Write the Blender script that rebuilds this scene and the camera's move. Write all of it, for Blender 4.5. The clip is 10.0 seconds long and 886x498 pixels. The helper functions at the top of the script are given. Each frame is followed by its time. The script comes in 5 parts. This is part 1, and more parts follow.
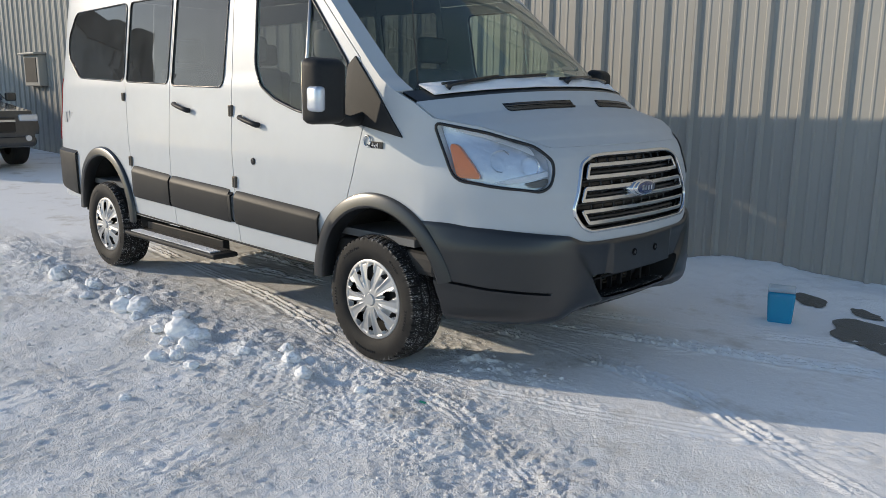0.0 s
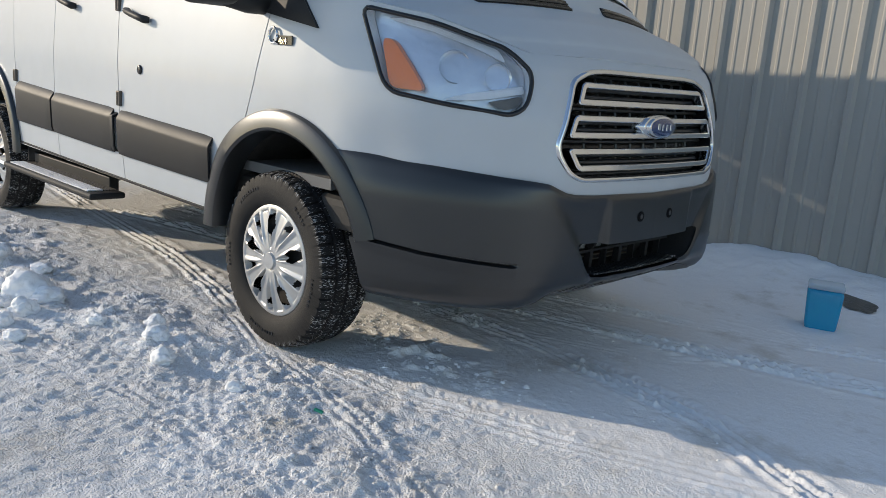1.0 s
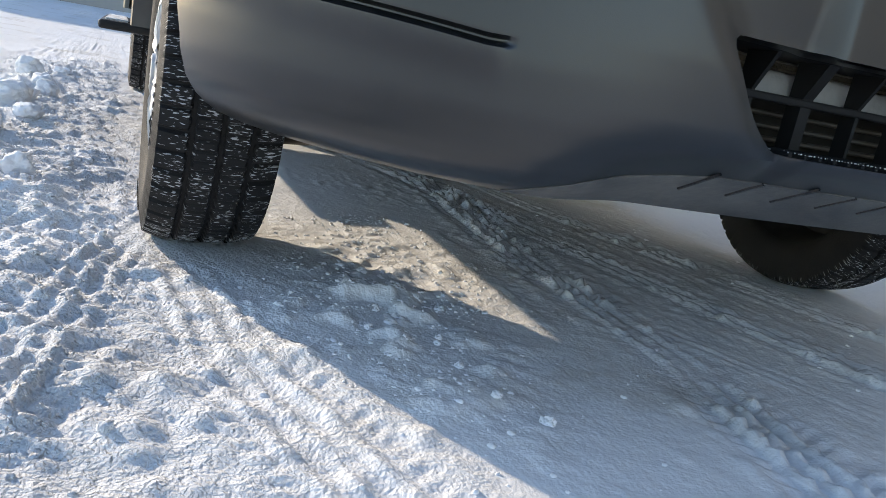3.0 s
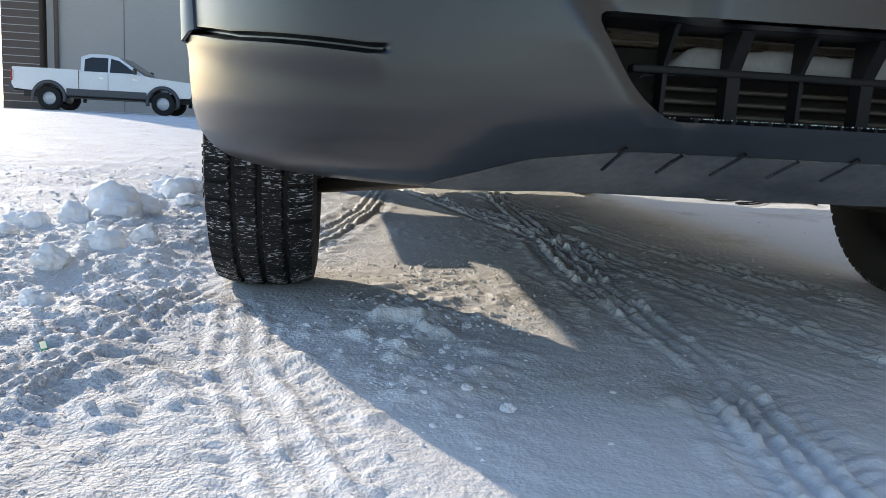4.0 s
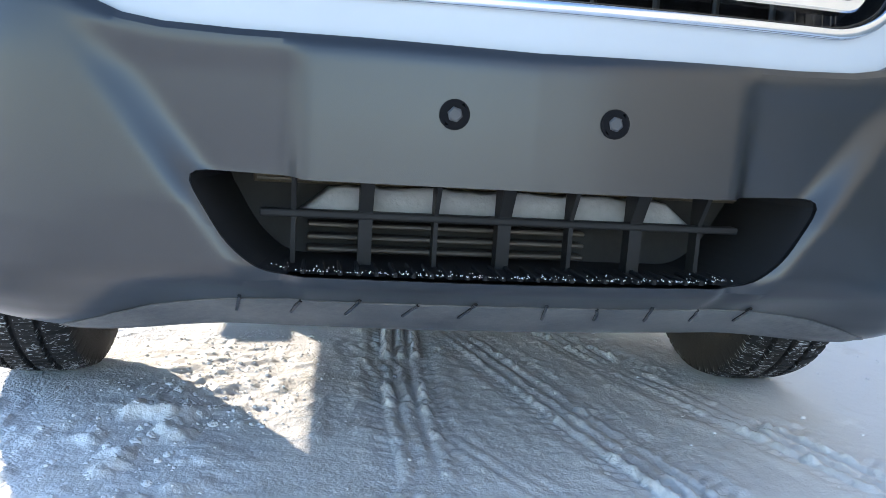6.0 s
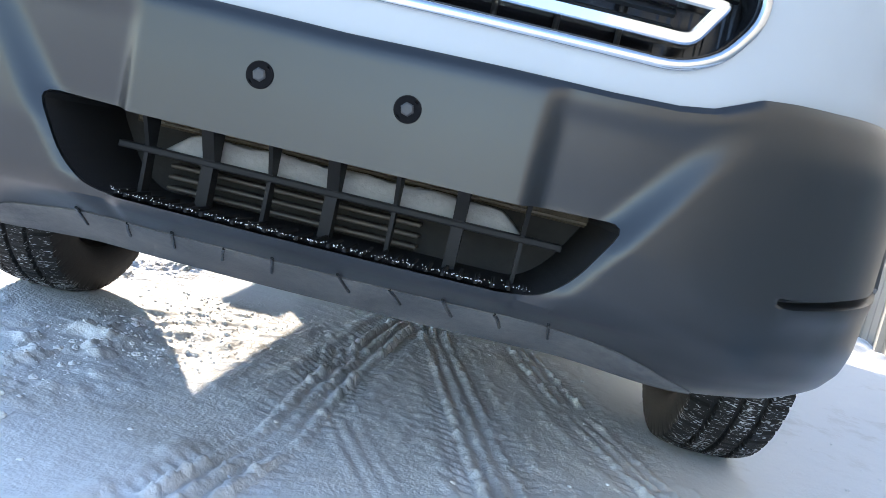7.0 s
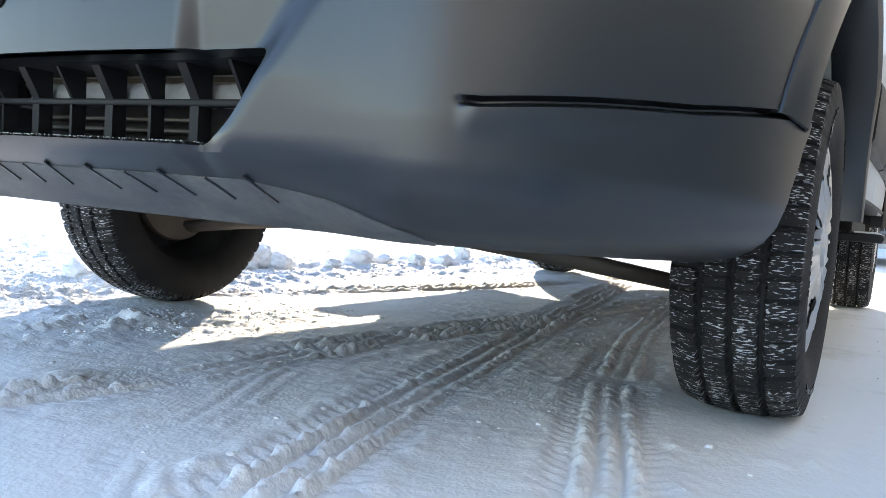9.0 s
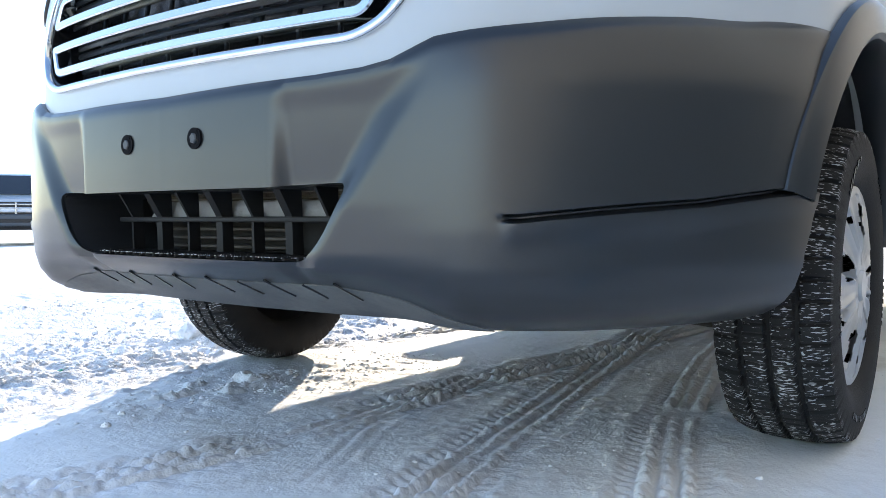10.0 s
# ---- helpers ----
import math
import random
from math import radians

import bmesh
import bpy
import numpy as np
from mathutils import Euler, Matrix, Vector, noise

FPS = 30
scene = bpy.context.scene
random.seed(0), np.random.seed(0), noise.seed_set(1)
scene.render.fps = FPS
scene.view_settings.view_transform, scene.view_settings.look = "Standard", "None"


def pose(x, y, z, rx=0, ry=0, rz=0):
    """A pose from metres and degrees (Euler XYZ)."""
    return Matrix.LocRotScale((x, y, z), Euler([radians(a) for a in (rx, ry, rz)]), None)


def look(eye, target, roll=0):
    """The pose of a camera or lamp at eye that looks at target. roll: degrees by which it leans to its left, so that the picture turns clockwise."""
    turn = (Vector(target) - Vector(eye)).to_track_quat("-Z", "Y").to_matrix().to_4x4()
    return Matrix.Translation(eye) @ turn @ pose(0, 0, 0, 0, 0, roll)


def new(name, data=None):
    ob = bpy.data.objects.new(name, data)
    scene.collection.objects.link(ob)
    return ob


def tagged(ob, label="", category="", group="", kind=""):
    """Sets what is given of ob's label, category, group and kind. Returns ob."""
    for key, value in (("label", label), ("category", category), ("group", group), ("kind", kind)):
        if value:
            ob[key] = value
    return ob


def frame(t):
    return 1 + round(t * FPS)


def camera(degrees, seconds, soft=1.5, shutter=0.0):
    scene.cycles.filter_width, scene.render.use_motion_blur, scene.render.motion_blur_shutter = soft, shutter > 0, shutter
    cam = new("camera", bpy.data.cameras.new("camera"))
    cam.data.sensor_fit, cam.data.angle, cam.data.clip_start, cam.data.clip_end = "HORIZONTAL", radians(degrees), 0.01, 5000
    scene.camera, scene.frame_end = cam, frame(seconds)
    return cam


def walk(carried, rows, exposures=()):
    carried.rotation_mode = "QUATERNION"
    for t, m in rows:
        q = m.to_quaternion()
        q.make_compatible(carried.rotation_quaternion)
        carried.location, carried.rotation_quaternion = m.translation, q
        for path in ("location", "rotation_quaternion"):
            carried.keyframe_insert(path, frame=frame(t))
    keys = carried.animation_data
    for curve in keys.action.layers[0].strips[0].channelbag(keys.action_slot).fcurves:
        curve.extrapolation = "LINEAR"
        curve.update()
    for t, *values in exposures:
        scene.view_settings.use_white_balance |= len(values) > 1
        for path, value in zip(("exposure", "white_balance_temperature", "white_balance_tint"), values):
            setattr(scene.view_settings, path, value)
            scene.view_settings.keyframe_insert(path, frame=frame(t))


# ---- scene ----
cam = camera(58.5, 10.0, 0.8)
PATH = [
    (0, (3.056, -3.680, 1.450), (1.695, -2.269, 1.058), 0.6),
    (0.5, (2.841, -3.233, 1.275), (1.492, -1.817, 0.855), 2.6),
    (1, (2.464, -2.677, 1.096), (1.110, -1.269, 0.669), 4.3),
    (1.5, (2.139, -2.163, 0.939), (0.751, -0.795, 0.489), 6.2),
    (1.8, (1.922, -1.858, 0.822), (0.499, -0.532, 0.358), 7.8),
    (2, (1.812, -1.702, 0.782), (0.362, -0.413, 0.296), 8.4),
    (2.5, (1.636, -1.307, 0.605), (0.055, -0.186, 0.111), 11.1),
    (3.8, (1.882, -0.826, 0.400), (-0.069, -0.539, 0.065), 4.5),
    (4, (1.902, -0.732, 0.412), (-0.056, -0.464, 0.100), 3.1),
    (4.5, (1.896, -0.537, 0.464), (-0.059, -0.195, 0.219), 2.1),
    (5, (1.928, -0.430, 0.504), (-0.022, -0.068, 0.244), 0.9),
    (5.2, (1.946, -0.381, 0.522), (-0.006, -0.040, 0.245), 0.8),
    (6.3, (1.962, -0.203, 0.628), (-0.004, 0.076, 0.383), 6.0),
    (6.5, (1.975, -0.126, 0.592), (-0.001, 0.099, 0.377), 8.7),
    (6.8, (2.033, 0.109, 0.577), (0.043, 0.111, 0.381), 12.1),
    (7, (2.050, 0.255, 0.587), (0.064, 0.140, 0.374), 13.4),
    (7.5, (1.925, 0.590, 0.630), (-0.023, 0.237, 0.347), 11.9),
    (8, (1.826, 0.946, 0.586), (0.018, 0.192, 0.188), 12.6),
    (8.3, (1.742, 1.038, 0.513), (-0.013, 0.128, 0.216), 12.3),
    (8.5, (1.698, 1.062, 0.445), (-0.032, 0.071, 0.281), 11.3),
    (9, (1.698, 1.143, 0.375), (-0.029, 0.141, 0.269), 4.8),
    (9.5, (1.720, 1.178, 0.425), (-0.007, 0.175, 0.320), 0.8),
    (10, (1.855, 1.284, 0.507), (0.244, 0.102, 0.422), -0.2),
]
EXPOSURES = [(0, 0.4, 7050, 11), (1.5, 0.65, 6980, 11), (2.5, 1.15, 6900, 12), (3.8, 0.88, 6900, 12), (4.5, 1.45, 6650, 12), (5.2, 2.0, 6500, 12), (7.5, 2.15, 6650, 13), (8.8, 2.2, 6850, 12), (10, 1.98, 6700, 12)]
walk(cam, [(t, look(eye, target, roll)) for t, eye, target, roll in PATH], EXPOSURES)


# ---- light ----
SUN_AZ, SUN_EL = 30.0, 17.4     # the way the light travels, from +x towards +y; its height
world = bpy.data.worlds.new("sky")
scene.world = world
world.use_nodes = True
wn = world.node_tree.nodes
sky = wn.new("ShaderNodeTexSky")
sky.sky_type, sky.sun_disc = "NISHITA", False
sky.sun_elevation = radians(SUN_EL)
sky.sun_rotation = radians(270 - SUN_AZ)
sky.air_density, sky.dust_density, sky.ozone_density = 0.9, 0.15, 1.8
wn["Background"].inputs["Strength"].default_value = 0.15
world.node_tree.links.new(sky.outputs["Color"], wn["Background"].inputs["Color"])
sun = new("sun", bpy.data.lights.new("sun", "SUN"))
sun.data.energy, sun.data.angle, sun.data.color = 2.35, radians(0.55), (1.0, 0.89, 0.73)
ray = Vector((math.cos(radians(SUN_AZ)) * math.cos(radians(SUN_EL)), math.sin(radians(SUN_AZ)) * math.cos(radians(SUN_EL)), -math.sin(radians(SUN_EL))))
sun.matrix_world = Matrix.Translation((-8, -6, 12)) @ ray.to_track_quat("-Z", "Y").to_matrix().to_4x4()


# ---- materials ----
def material(name, color, rough=0.5, metal=0.0, **more):
    m = bpy.data.materials.new(name)
    m.use_nodes = True
    p = m.node_tree.nodes["Principled BSDF"]
    p.inputs["Base Color"].default_value = (*color, 1)
    p.inputs["Roughness"].default_value, p.inputs["Metallic"].default_value = rough, metal
    for key, value in more.items():
        p.inputs[key.replace("_", " ")].default_value = value
    return m


def textured(m, scale_a, scale_b, spread, bump=0.0, bump_scale=None, tint=None, rough_spread=0.0, detail=6.0):
    """Grain and stains at two scales: the base colour goes to tint by the noise; a fine bump."""
    t = m.node_tree
    n, link, p = t.nodes, t.links.new, t.nodes["Principled BSDF"]
    base = tuple(p.inputs["Base Color"].default_value)
    co = n.new("ShaderNodeTexCoord")
    a, b = n.new("ShaderNodeTexNoise"), n.new("ShaderNodeTexNoise")
    for node, s in ((a, scale_a), (b, scale_b)):
        node.inputs["Scale"].default_value, node.inputs["Detail"].default_value = s, detail
        link(co.outputs["Object"], node.inputs["Vector"])
    both = n.new("ShaderNodeMath")
    both.operation = "MULTIPLY_ADD"
    both.inputs[1].default_value = 0.6
    link(a.outputs["Fac"], both.inputs[0])
    half = n.new("ShaderNodeMath")
    half.operation, half.inputs[1].default_value = "MULTIPLY", 0.4
    link(b.outputs["Fac"], half.inputs[0])
    link(half.outputs[0], both.inputs[2])
    span = n.new("ShaderNodeMapRange")
    span.inputs["From Min"].default_value, span.inputs["From Max"].default_value = 0.5 - spread, 0.5 + spread
    link(both.outputs[0], span.inputs["Value"])
    mix = n.new("ShaderNodeMix")
    mix.data_type = "RGBA"
    mix.inputs["A"].default_value = base
    mix.inputs["B"].default_value = (*(tint or [c * 0.8 for c in base[:3]]), 1)
    link(span.outputs["Result"], mix.inputs["Factor"])
    link(mix.outputs["Result"], p.inputs["Base Color"])
    if rough_spread:
        r = n.new("ShaderNodeMapRange")
        base_r = p.inputs["Roughness"].default_value
        r.inputs["To Min"].default_value, r.inputs["To Max"].default_value = base_r - rough_spread, base_r + rough_spread
        link(span.outputs["Result"], r.inputs["Value"])
        link(r.outputs["Result"], p.inputs["Roughness"])
    if bump:
        c = n.new("ShaderNodeTexNoise")
        c.inputs["Scale"].default_value, c.inputs["Detail"].default_value = bump_scale or scale_b, 5
        link(co.outputs["Object"], c.inputs["Vector"])
        bn = n.new("ShaderNodeBump")
        bn.inputs["Strength"].default_value, bn.inputs["Distance"].default_value = 1.0, bump
        link(c.outputs["Fac"], bn.inputs["Height"])
        link(bn.outputs["Normal"], p.inputs["Normal"])
    return m


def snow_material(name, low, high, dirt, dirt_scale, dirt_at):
    m = textured(material(name, high, 0.66, Specular_IOR_Level=0.25), 3.0, 40.0, 0.22, 0.0, None, low)
    t = m.node_tree
    n, link, p = t.nodes, t.links.new, t.nodes["Principled BSDF"]
    co = n.new("ShaderNodeTexCoord")
    source = p.inputs["Base Color"].links[0].from_socket
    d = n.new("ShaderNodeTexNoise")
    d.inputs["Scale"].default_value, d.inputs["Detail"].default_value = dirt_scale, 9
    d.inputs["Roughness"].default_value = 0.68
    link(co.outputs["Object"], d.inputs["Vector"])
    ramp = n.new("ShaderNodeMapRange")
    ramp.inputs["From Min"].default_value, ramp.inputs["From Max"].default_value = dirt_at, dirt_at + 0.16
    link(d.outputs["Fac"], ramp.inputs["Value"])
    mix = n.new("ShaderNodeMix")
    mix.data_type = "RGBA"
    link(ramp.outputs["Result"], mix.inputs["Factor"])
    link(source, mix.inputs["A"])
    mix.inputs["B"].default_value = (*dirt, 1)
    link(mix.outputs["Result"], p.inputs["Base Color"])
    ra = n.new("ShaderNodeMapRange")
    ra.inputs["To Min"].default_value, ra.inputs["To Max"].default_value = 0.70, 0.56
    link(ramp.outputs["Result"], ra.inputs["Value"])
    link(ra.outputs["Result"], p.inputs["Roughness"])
    f, g = n.new("ShaderNodeTexNoise"), n.new("ShaderNodeTexNoise")
    f.inputs["Scale"].default_value, f.inputs["Detail"].default_value = 46.0, 8
    g.inputs["Scale"].default_value, g.inputs["Detail"].default_value = 150.0, 4
    link(co.outputs["Object"], f.inputs["Vector"])
    link(co.outputs["Object"], g.inputs["Vector"])
    b1, b2 = n.new("ShaderNodeBump"), n.new("ShaderNodeBump")
    # loose and grainy out in the yard, pressed smooth where vehicles stand
    sep, loose, patchy = n.new("ShaderNodeSeparateXYZ"), n.new("ShaderNodeMapRange"), n.new("ShaderNodeTexNoise")
    link(co.outputs["Object"], sep.inputs[0])
    link(sep.outputs["Y"], loose.inputs["Value"])
    loose.inputs["From Min"].default_value, loose.inputs["From Max"].default_value = -0.60, -1.05
    loose.inputs["To Min"].default_value, loose.inputs["To Max"].default_value = 0.26, 0.95
    patchy.inputs["Scale"].default_value = 2.2
    link(co.outputs["Object"], patchy.inputs["Vector"])
    amount = n.new("ShaderNodeMath")
    amount.operation = "MULTIPLY"
    link(loose.outputs["Result"], amount.inputs[0])
    link(patchy.outputs["Fac"], amount.inputs[1])
    twice = n.new("ShaderNodeMath")
    twice.operation, twice.inputs[1].default_value, twice.use_clamp = "MULTIPLY", 1.9, True
    link(amount.outputs[0], twice.inputs[0])
    link(twice.outputs[0], b1.inputs["Strength"])
    link(twice.outputs[0], b2.inputs["Strength"])
    b1.inputs["Distance"].default_value, b2.inputs["Distance"].default_value = 0.016, 0.014
    link(f.outputs["Fac"], b1.inputs["Height"])
    link(g.outputs["Fac"], b2.inputs["Height"])
    link(b1.outputs["Normal"], b2.inputs["Normal"])
    link(b2.outputs["Normal"], p.inputs["Normal"])
    return m


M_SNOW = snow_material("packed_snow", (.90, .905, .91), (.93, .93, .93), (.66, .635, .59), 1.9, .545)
M_POWDER = snow_material("loose_snow", (.90, .905, .915), (.95, .95, .955), (.86, .85, .83), 5.0, .72)
M_WHITE = textured(material("white_paint", (.53, .56, .585), .40, Coat_Weight=.16, Coat_Roughness=.08, Specular_IOR_Level=.35), 1.6, 9.0, .3, 0, None, (.48, .505, .525), .05)
M_PLASTIC = textured(material("black_plastic", (.011, .0125, .014), .30, Specular_IOR_Level=.80), 3.0, 60.0, .3, .00008, 900.0, (.014, .0155, .017), .01)
M_CLAD = textured(material("grained_plastic", (.020, .021, .023), .50, Specular_IOR_Level=.18), 3.0, 60.0, .3, .0002, 700.0, (.034, .033, .032), .06)
M_SCUFF = textured(material("scuffed_plastic", (.055, .056, .060), .55, Specular_IOR_Level=.35), 9.0, 70.0, .16, .0006, 260.0, (.17, .165, .155), .10)
# intake snow: the cavity's shade is put into its grey base colour
M_LEDGE = textured(material("shaded_packed_snow", (.50, .50, .50), .8), 12.0, 90.0, .25, .003, 60.0, (.36, .355, .35))
M_DARK = textured(material("dark_underside", (.016, .016, .018), .8), 5.0, 40.0, .3, .002, 30.0, (.05, .047, .043))
M_GLOSS = material("gloss_black", (.012, .012, .013), .22)
M_CHROME = textured(material("chrome", (.80, .81, .82), .13, 1.0), 6.0, 70.0, .3, 0, None, (.66, .67, .68), .05)
M_SILVER = textured(material("silver_wheel_paint", (.50, .51, .52), .38, .45), 5.0, 60.0, .3, 0, None, (.46, .46, .46), .06)
M_STEEL = textured(material("dirty_steel", (.10, .095, .09), .6, .6), 6.0, 50.0, .3, .001, 80.0, (.16, .13, .10))
M_ORANGE = material("orange_reflector", (.85, .20, .03), .3, Coat_Weight=.5)
M_ALLOY = material("brushed_aluminium", (.62, .61, .59), .35, 1.0)
M_SIDING = textured(material("painted_siding", (.40, .385, .355), .5, Specular_IOR_Level=.15), .7, 22.0, .3, 0, None, (.41, .40, .365), .06)
M_SEAT = textured(material("grey_seat_cloth", (.17, .175, .18), .9), 8.0, 200.0, .3, .001, 300.0)


def glass_material(name, color, rough=0.0, ior=1.6, haze=0.0):
    m = bpy.data.materials.new(name)
    m.use_nodes = True
    t = m.node_tree
    n, link = t.nodes, t.links.new
    n.remove(n["Principled BSDF"])
    clear, gloss, mix, facing = n.new("ShaderNodeBsdfTransparent"), n.new("ShaderNodeBsdfGlossy"), n.new("ShaderNodeMixShader"), n.new("ShaderNodeLayerWeight")
    clear.inputs["Color"].default_value = (*color, 1)
    gloss.inputs["Roughness"].default_value = rough
    facing.inputs["Blend"].default_value = .5
    steep, fres = n.new("ShaderNodeMath"), n.new("ShaderNodeMath")
    steep.operation, steep.inputs[1].default_value = "POWER", 5
    head_on = ((ior - 1) / (ior + 1)) ** 2
    fres.operation, fres.inputs[1].default_value, fres.inputs[2].default_value = "MULTIPLY_ADD", 1 - head_on, head_on
    link(facing.outputs["Facing"], steep.inputs[0])
    link(steep.outputs[0], fres.inputs[0])
    dust, film = n.new("ShaderNodeBsdfDiffuse"), n.new("ShaderNodeMixShader")
    dust.inputs["Color"].default_value = (.62, .64, .65, 1)
    grime = n.new("ShaderNodeTexNoise")
    grime.inputs["Scale"].default_value, grime.inputs["Detail"].default_value = 4.0, 7
    amount = n.new("ShaderNodeMath")
    amount.operation, amount.inputs[1].default_value = "MULTIPLY", haze * 2
    link(grime.outputs["Fac"], amount.inputs[0])
    link(amount.outputs[0], film.inputs[0])
    link(clear.outputs[0], film.inputs[1])
    link(dust.outputs[0], film.inputs[2])
    link(fres.outputs[0], mix.inputs[0])
    link(film.outputs[0], mix.inputs[1])
    link(gloss.outputs[0], mix.inputs[2])
    link(mix.outputs[0], n["Material Output"].inputs["Surface"])
    return m


M_CLEAR = glass_material("clear_glass", (.78, .86, .82), 0.0, 1.5, .015)
M_TINT = glass_material("tinted_glass", (.22, .235, .24), .015, 1.7, .06)
M_LENS = glass_material("lamp_lens", (.96, .98, 1.0), .02, 1.5, .04)


def rubber_material():
    m = material("tyre_rubber", (.022, .022, .023), .72, Specular_IOR_Level=.35)
    t = m.node_tree
    n, link, p = t.nodes, t.links.new, t.nodes["Principled BSDF"]
    co = n.new("ShaderNodeTexCoord")
    sep = n.new("ShaderNodeAttribute")
    sep.attribute_name = "tread"
    fine, wide, streak = n.new("ShaderNodeTexNoise"), n.new("ShaderNodeTexNoise"), n.new("ShaderNodeTexNoise")
    fine.inputs["Scale"].default_value, fine.inputs["Detail"].default_value, fine.inputs["Roughness"].default_value = 170.0, 6, .8
    wide.inputs["Scale"].default_value, wide.inputs["Detail"].default_value = 11.0, 4
    for node in (fine, wide):
        link(co.outputs["Object"], node.inputs["Vector"])
    # the cuts run across: long in y, short round the wheel
    run, place, apart = n.new("ShaderNodeAttribute"), n.new("ShaderNodeCombineXYZ"), n.new("ShaderNodeSeparateXYZ")
    run.attribute_name = "arc"
    link(co.outputs["Object"], apart.inputs[0])
    long, short = n.new("ShaderNodeMath"), n.new("ShaderNodeMath")
    long.operation, long.inputs[1].default_value = "MULTIPLY", 75.0
    short.operation, short.inputs[1].default_value = "MULTIPLY", 300.0
    link(apart.outputs["Y"], long.inputs[0])
    link(run.outputs["Fac"], short.inputs[0])
    link(long.outputs[0], place.inputs[0])
    link(short.outputs[0], place.inputs[1])
    streak.inputs["Scale"].default_value, streak.inputs["Detail"].default_value = 1.0, 3
    link(place.outputs[0], streak.inputs["Vector"])
    add = n.new("ShaderNodeMath")
    add.operation, add.inputs[1].default_value = "MULTIPLY_ADD", .38
    link(wide.outputs["Fac"], add.inputs[0])
    link(streak.outputs["Fac"], add.inputs[2])
    ramp = n.new("ShaderNodeMapRange")
    ramp.inputs["From Min"].default_value, ramp.inputs["From Max"].default_value = .776, .822
    link(add.outputs[0], ramp.inputs["Value"])
    times = n.new("ShaderNodeMath")
    times.operation = "MULTIPLY"
    link(ramp.outputs["Result"], times.inputs[0])
    link(sep.outputs["Fac"], times.inputs[1])
    dust = n.new("ShaderNodeMapRange")
    dust.inputs["From Min"].default_value, dust.inputs["From Max"].default_value = .35, .75
    link(wide.outputs["Fac"], dust.inputs["Value"])
    body = n.new("ShaderNodeMix")
    body.data_type = "RGBA"
    body.inputs["A"].default_value, body.inputs["B"].default_value = (.010, .010, .011, 1), (.020, .019, .018, 1)
    link(dust.outputs["Result"], body.inputs["Factor"])
    mix = n.new("ShaderNodeMix")
    mix.data_type = "RGBA"
    link(times.outputs[0], mix.inputs["Factor"])
    link(body.outputs["Result"], mix.inputs["A"])
    mix.inputs["B"].default_value = (.52, .53, .55, 1)
    link(mix.outputs["Result"], p.inputs["Base Color"])
    bn = n.new("ShaderNodeBump")
    bn.inputs["Distance"].default_value = .0012
    link(fine.outputs["Fac"], bn.inputs["Height"])
    link(bn.outputs["Normal"], p.inputs["Normal"])
    return m


M_RUBBER = rubber_material()


# ---- mesh helpers ----
def mesh_of(name, verts, faces, mat, smooth=True):
    me = bpy.data.meshes.new(name)
    me.from_pydata([tuple(map(float, v)) for v in verts], [], [tuple(map(int, f)) for f in faces])
    me.materials.append(mat)
    me.polygons.foreach_set("use_smooth", [smooth] * len(me.polygons))
    me.update()
    return me


def put(name, me, parent=None, label="", at=None):
    ob = new(name, me)
    if parent:
        ob.parent = parent
    if at is not None:
        ob.matrix_basis = at
    return tagged(ob, label)


def part(name, bm, mat, parent=None, label="", smooth=False, at=None):
    me = bpy.data.meshes.new(name)
    bm.normal_update()
    bm.to_mesh(me)
    bm.free()
    me.materials.append(mat)
    me.polygons.foreach_set("use_smooth", [smooth] * len(me.polygons))
    return put(name, me, parent, label, at)


def crisp(me, degrees=32):
    me.set_sharp_from_angle(angle=radians(degrees))
    return me


def box_bm(lo, hi, bevel=0.0, segments=2):
    bm = bmesh.new()
    bmesh.ops.create_cube(bm, size=1, matrix=Matrix.LocRotScale([(a + b) / 2 for a, b in zip(lo, hi)], None, [b - a for a, b in zip(lo, hi)]))
    if bevel:
        bmesh.ops.bevel(bm, geom=bm.edges[:], offset=bevel, segments=segments, affect="EDGES", profile=.5)
    return bm


def rod_bm(points, radius, sides=10, bm=None, flat=1.0):
    """A round rod along points; radius: one number or one for each point."""
    bm = bm or bmesh.new()
    pts = [Vector(p) for p in points]
    rr = [radius] * len(pts) if isinstance(radius, (int, float)) else radius
    rings, up = [], None
    for i, p in enumerate(pts):
        d = (pts[min(i + 1, len(pts) - 1)] - pts[max(i - 1, 0)]).normalized()
        if up is None:
            up = d.orthogonal().normalized()
        a = (up - d * up.dot(d)).normalized()
        up = a
        b = d.cross(a)
        rings.append([bm.verts.new(p + rr[i] * (a * math.cos(t) + b * flat * math.sin(t))) for t in [2 * math.pi * j / sides for j in range(sides)]])
    for r, s in zip(rings, rings[1:]):
        for j in range(sides):
            bm.faces.new((r[j], r[(j + 1) % sides], s[(j + 1) % sides], s[j]))
    bm.faces.new(rings[0][::-1])
    bm.faces.new(rings[-1])
    return bm


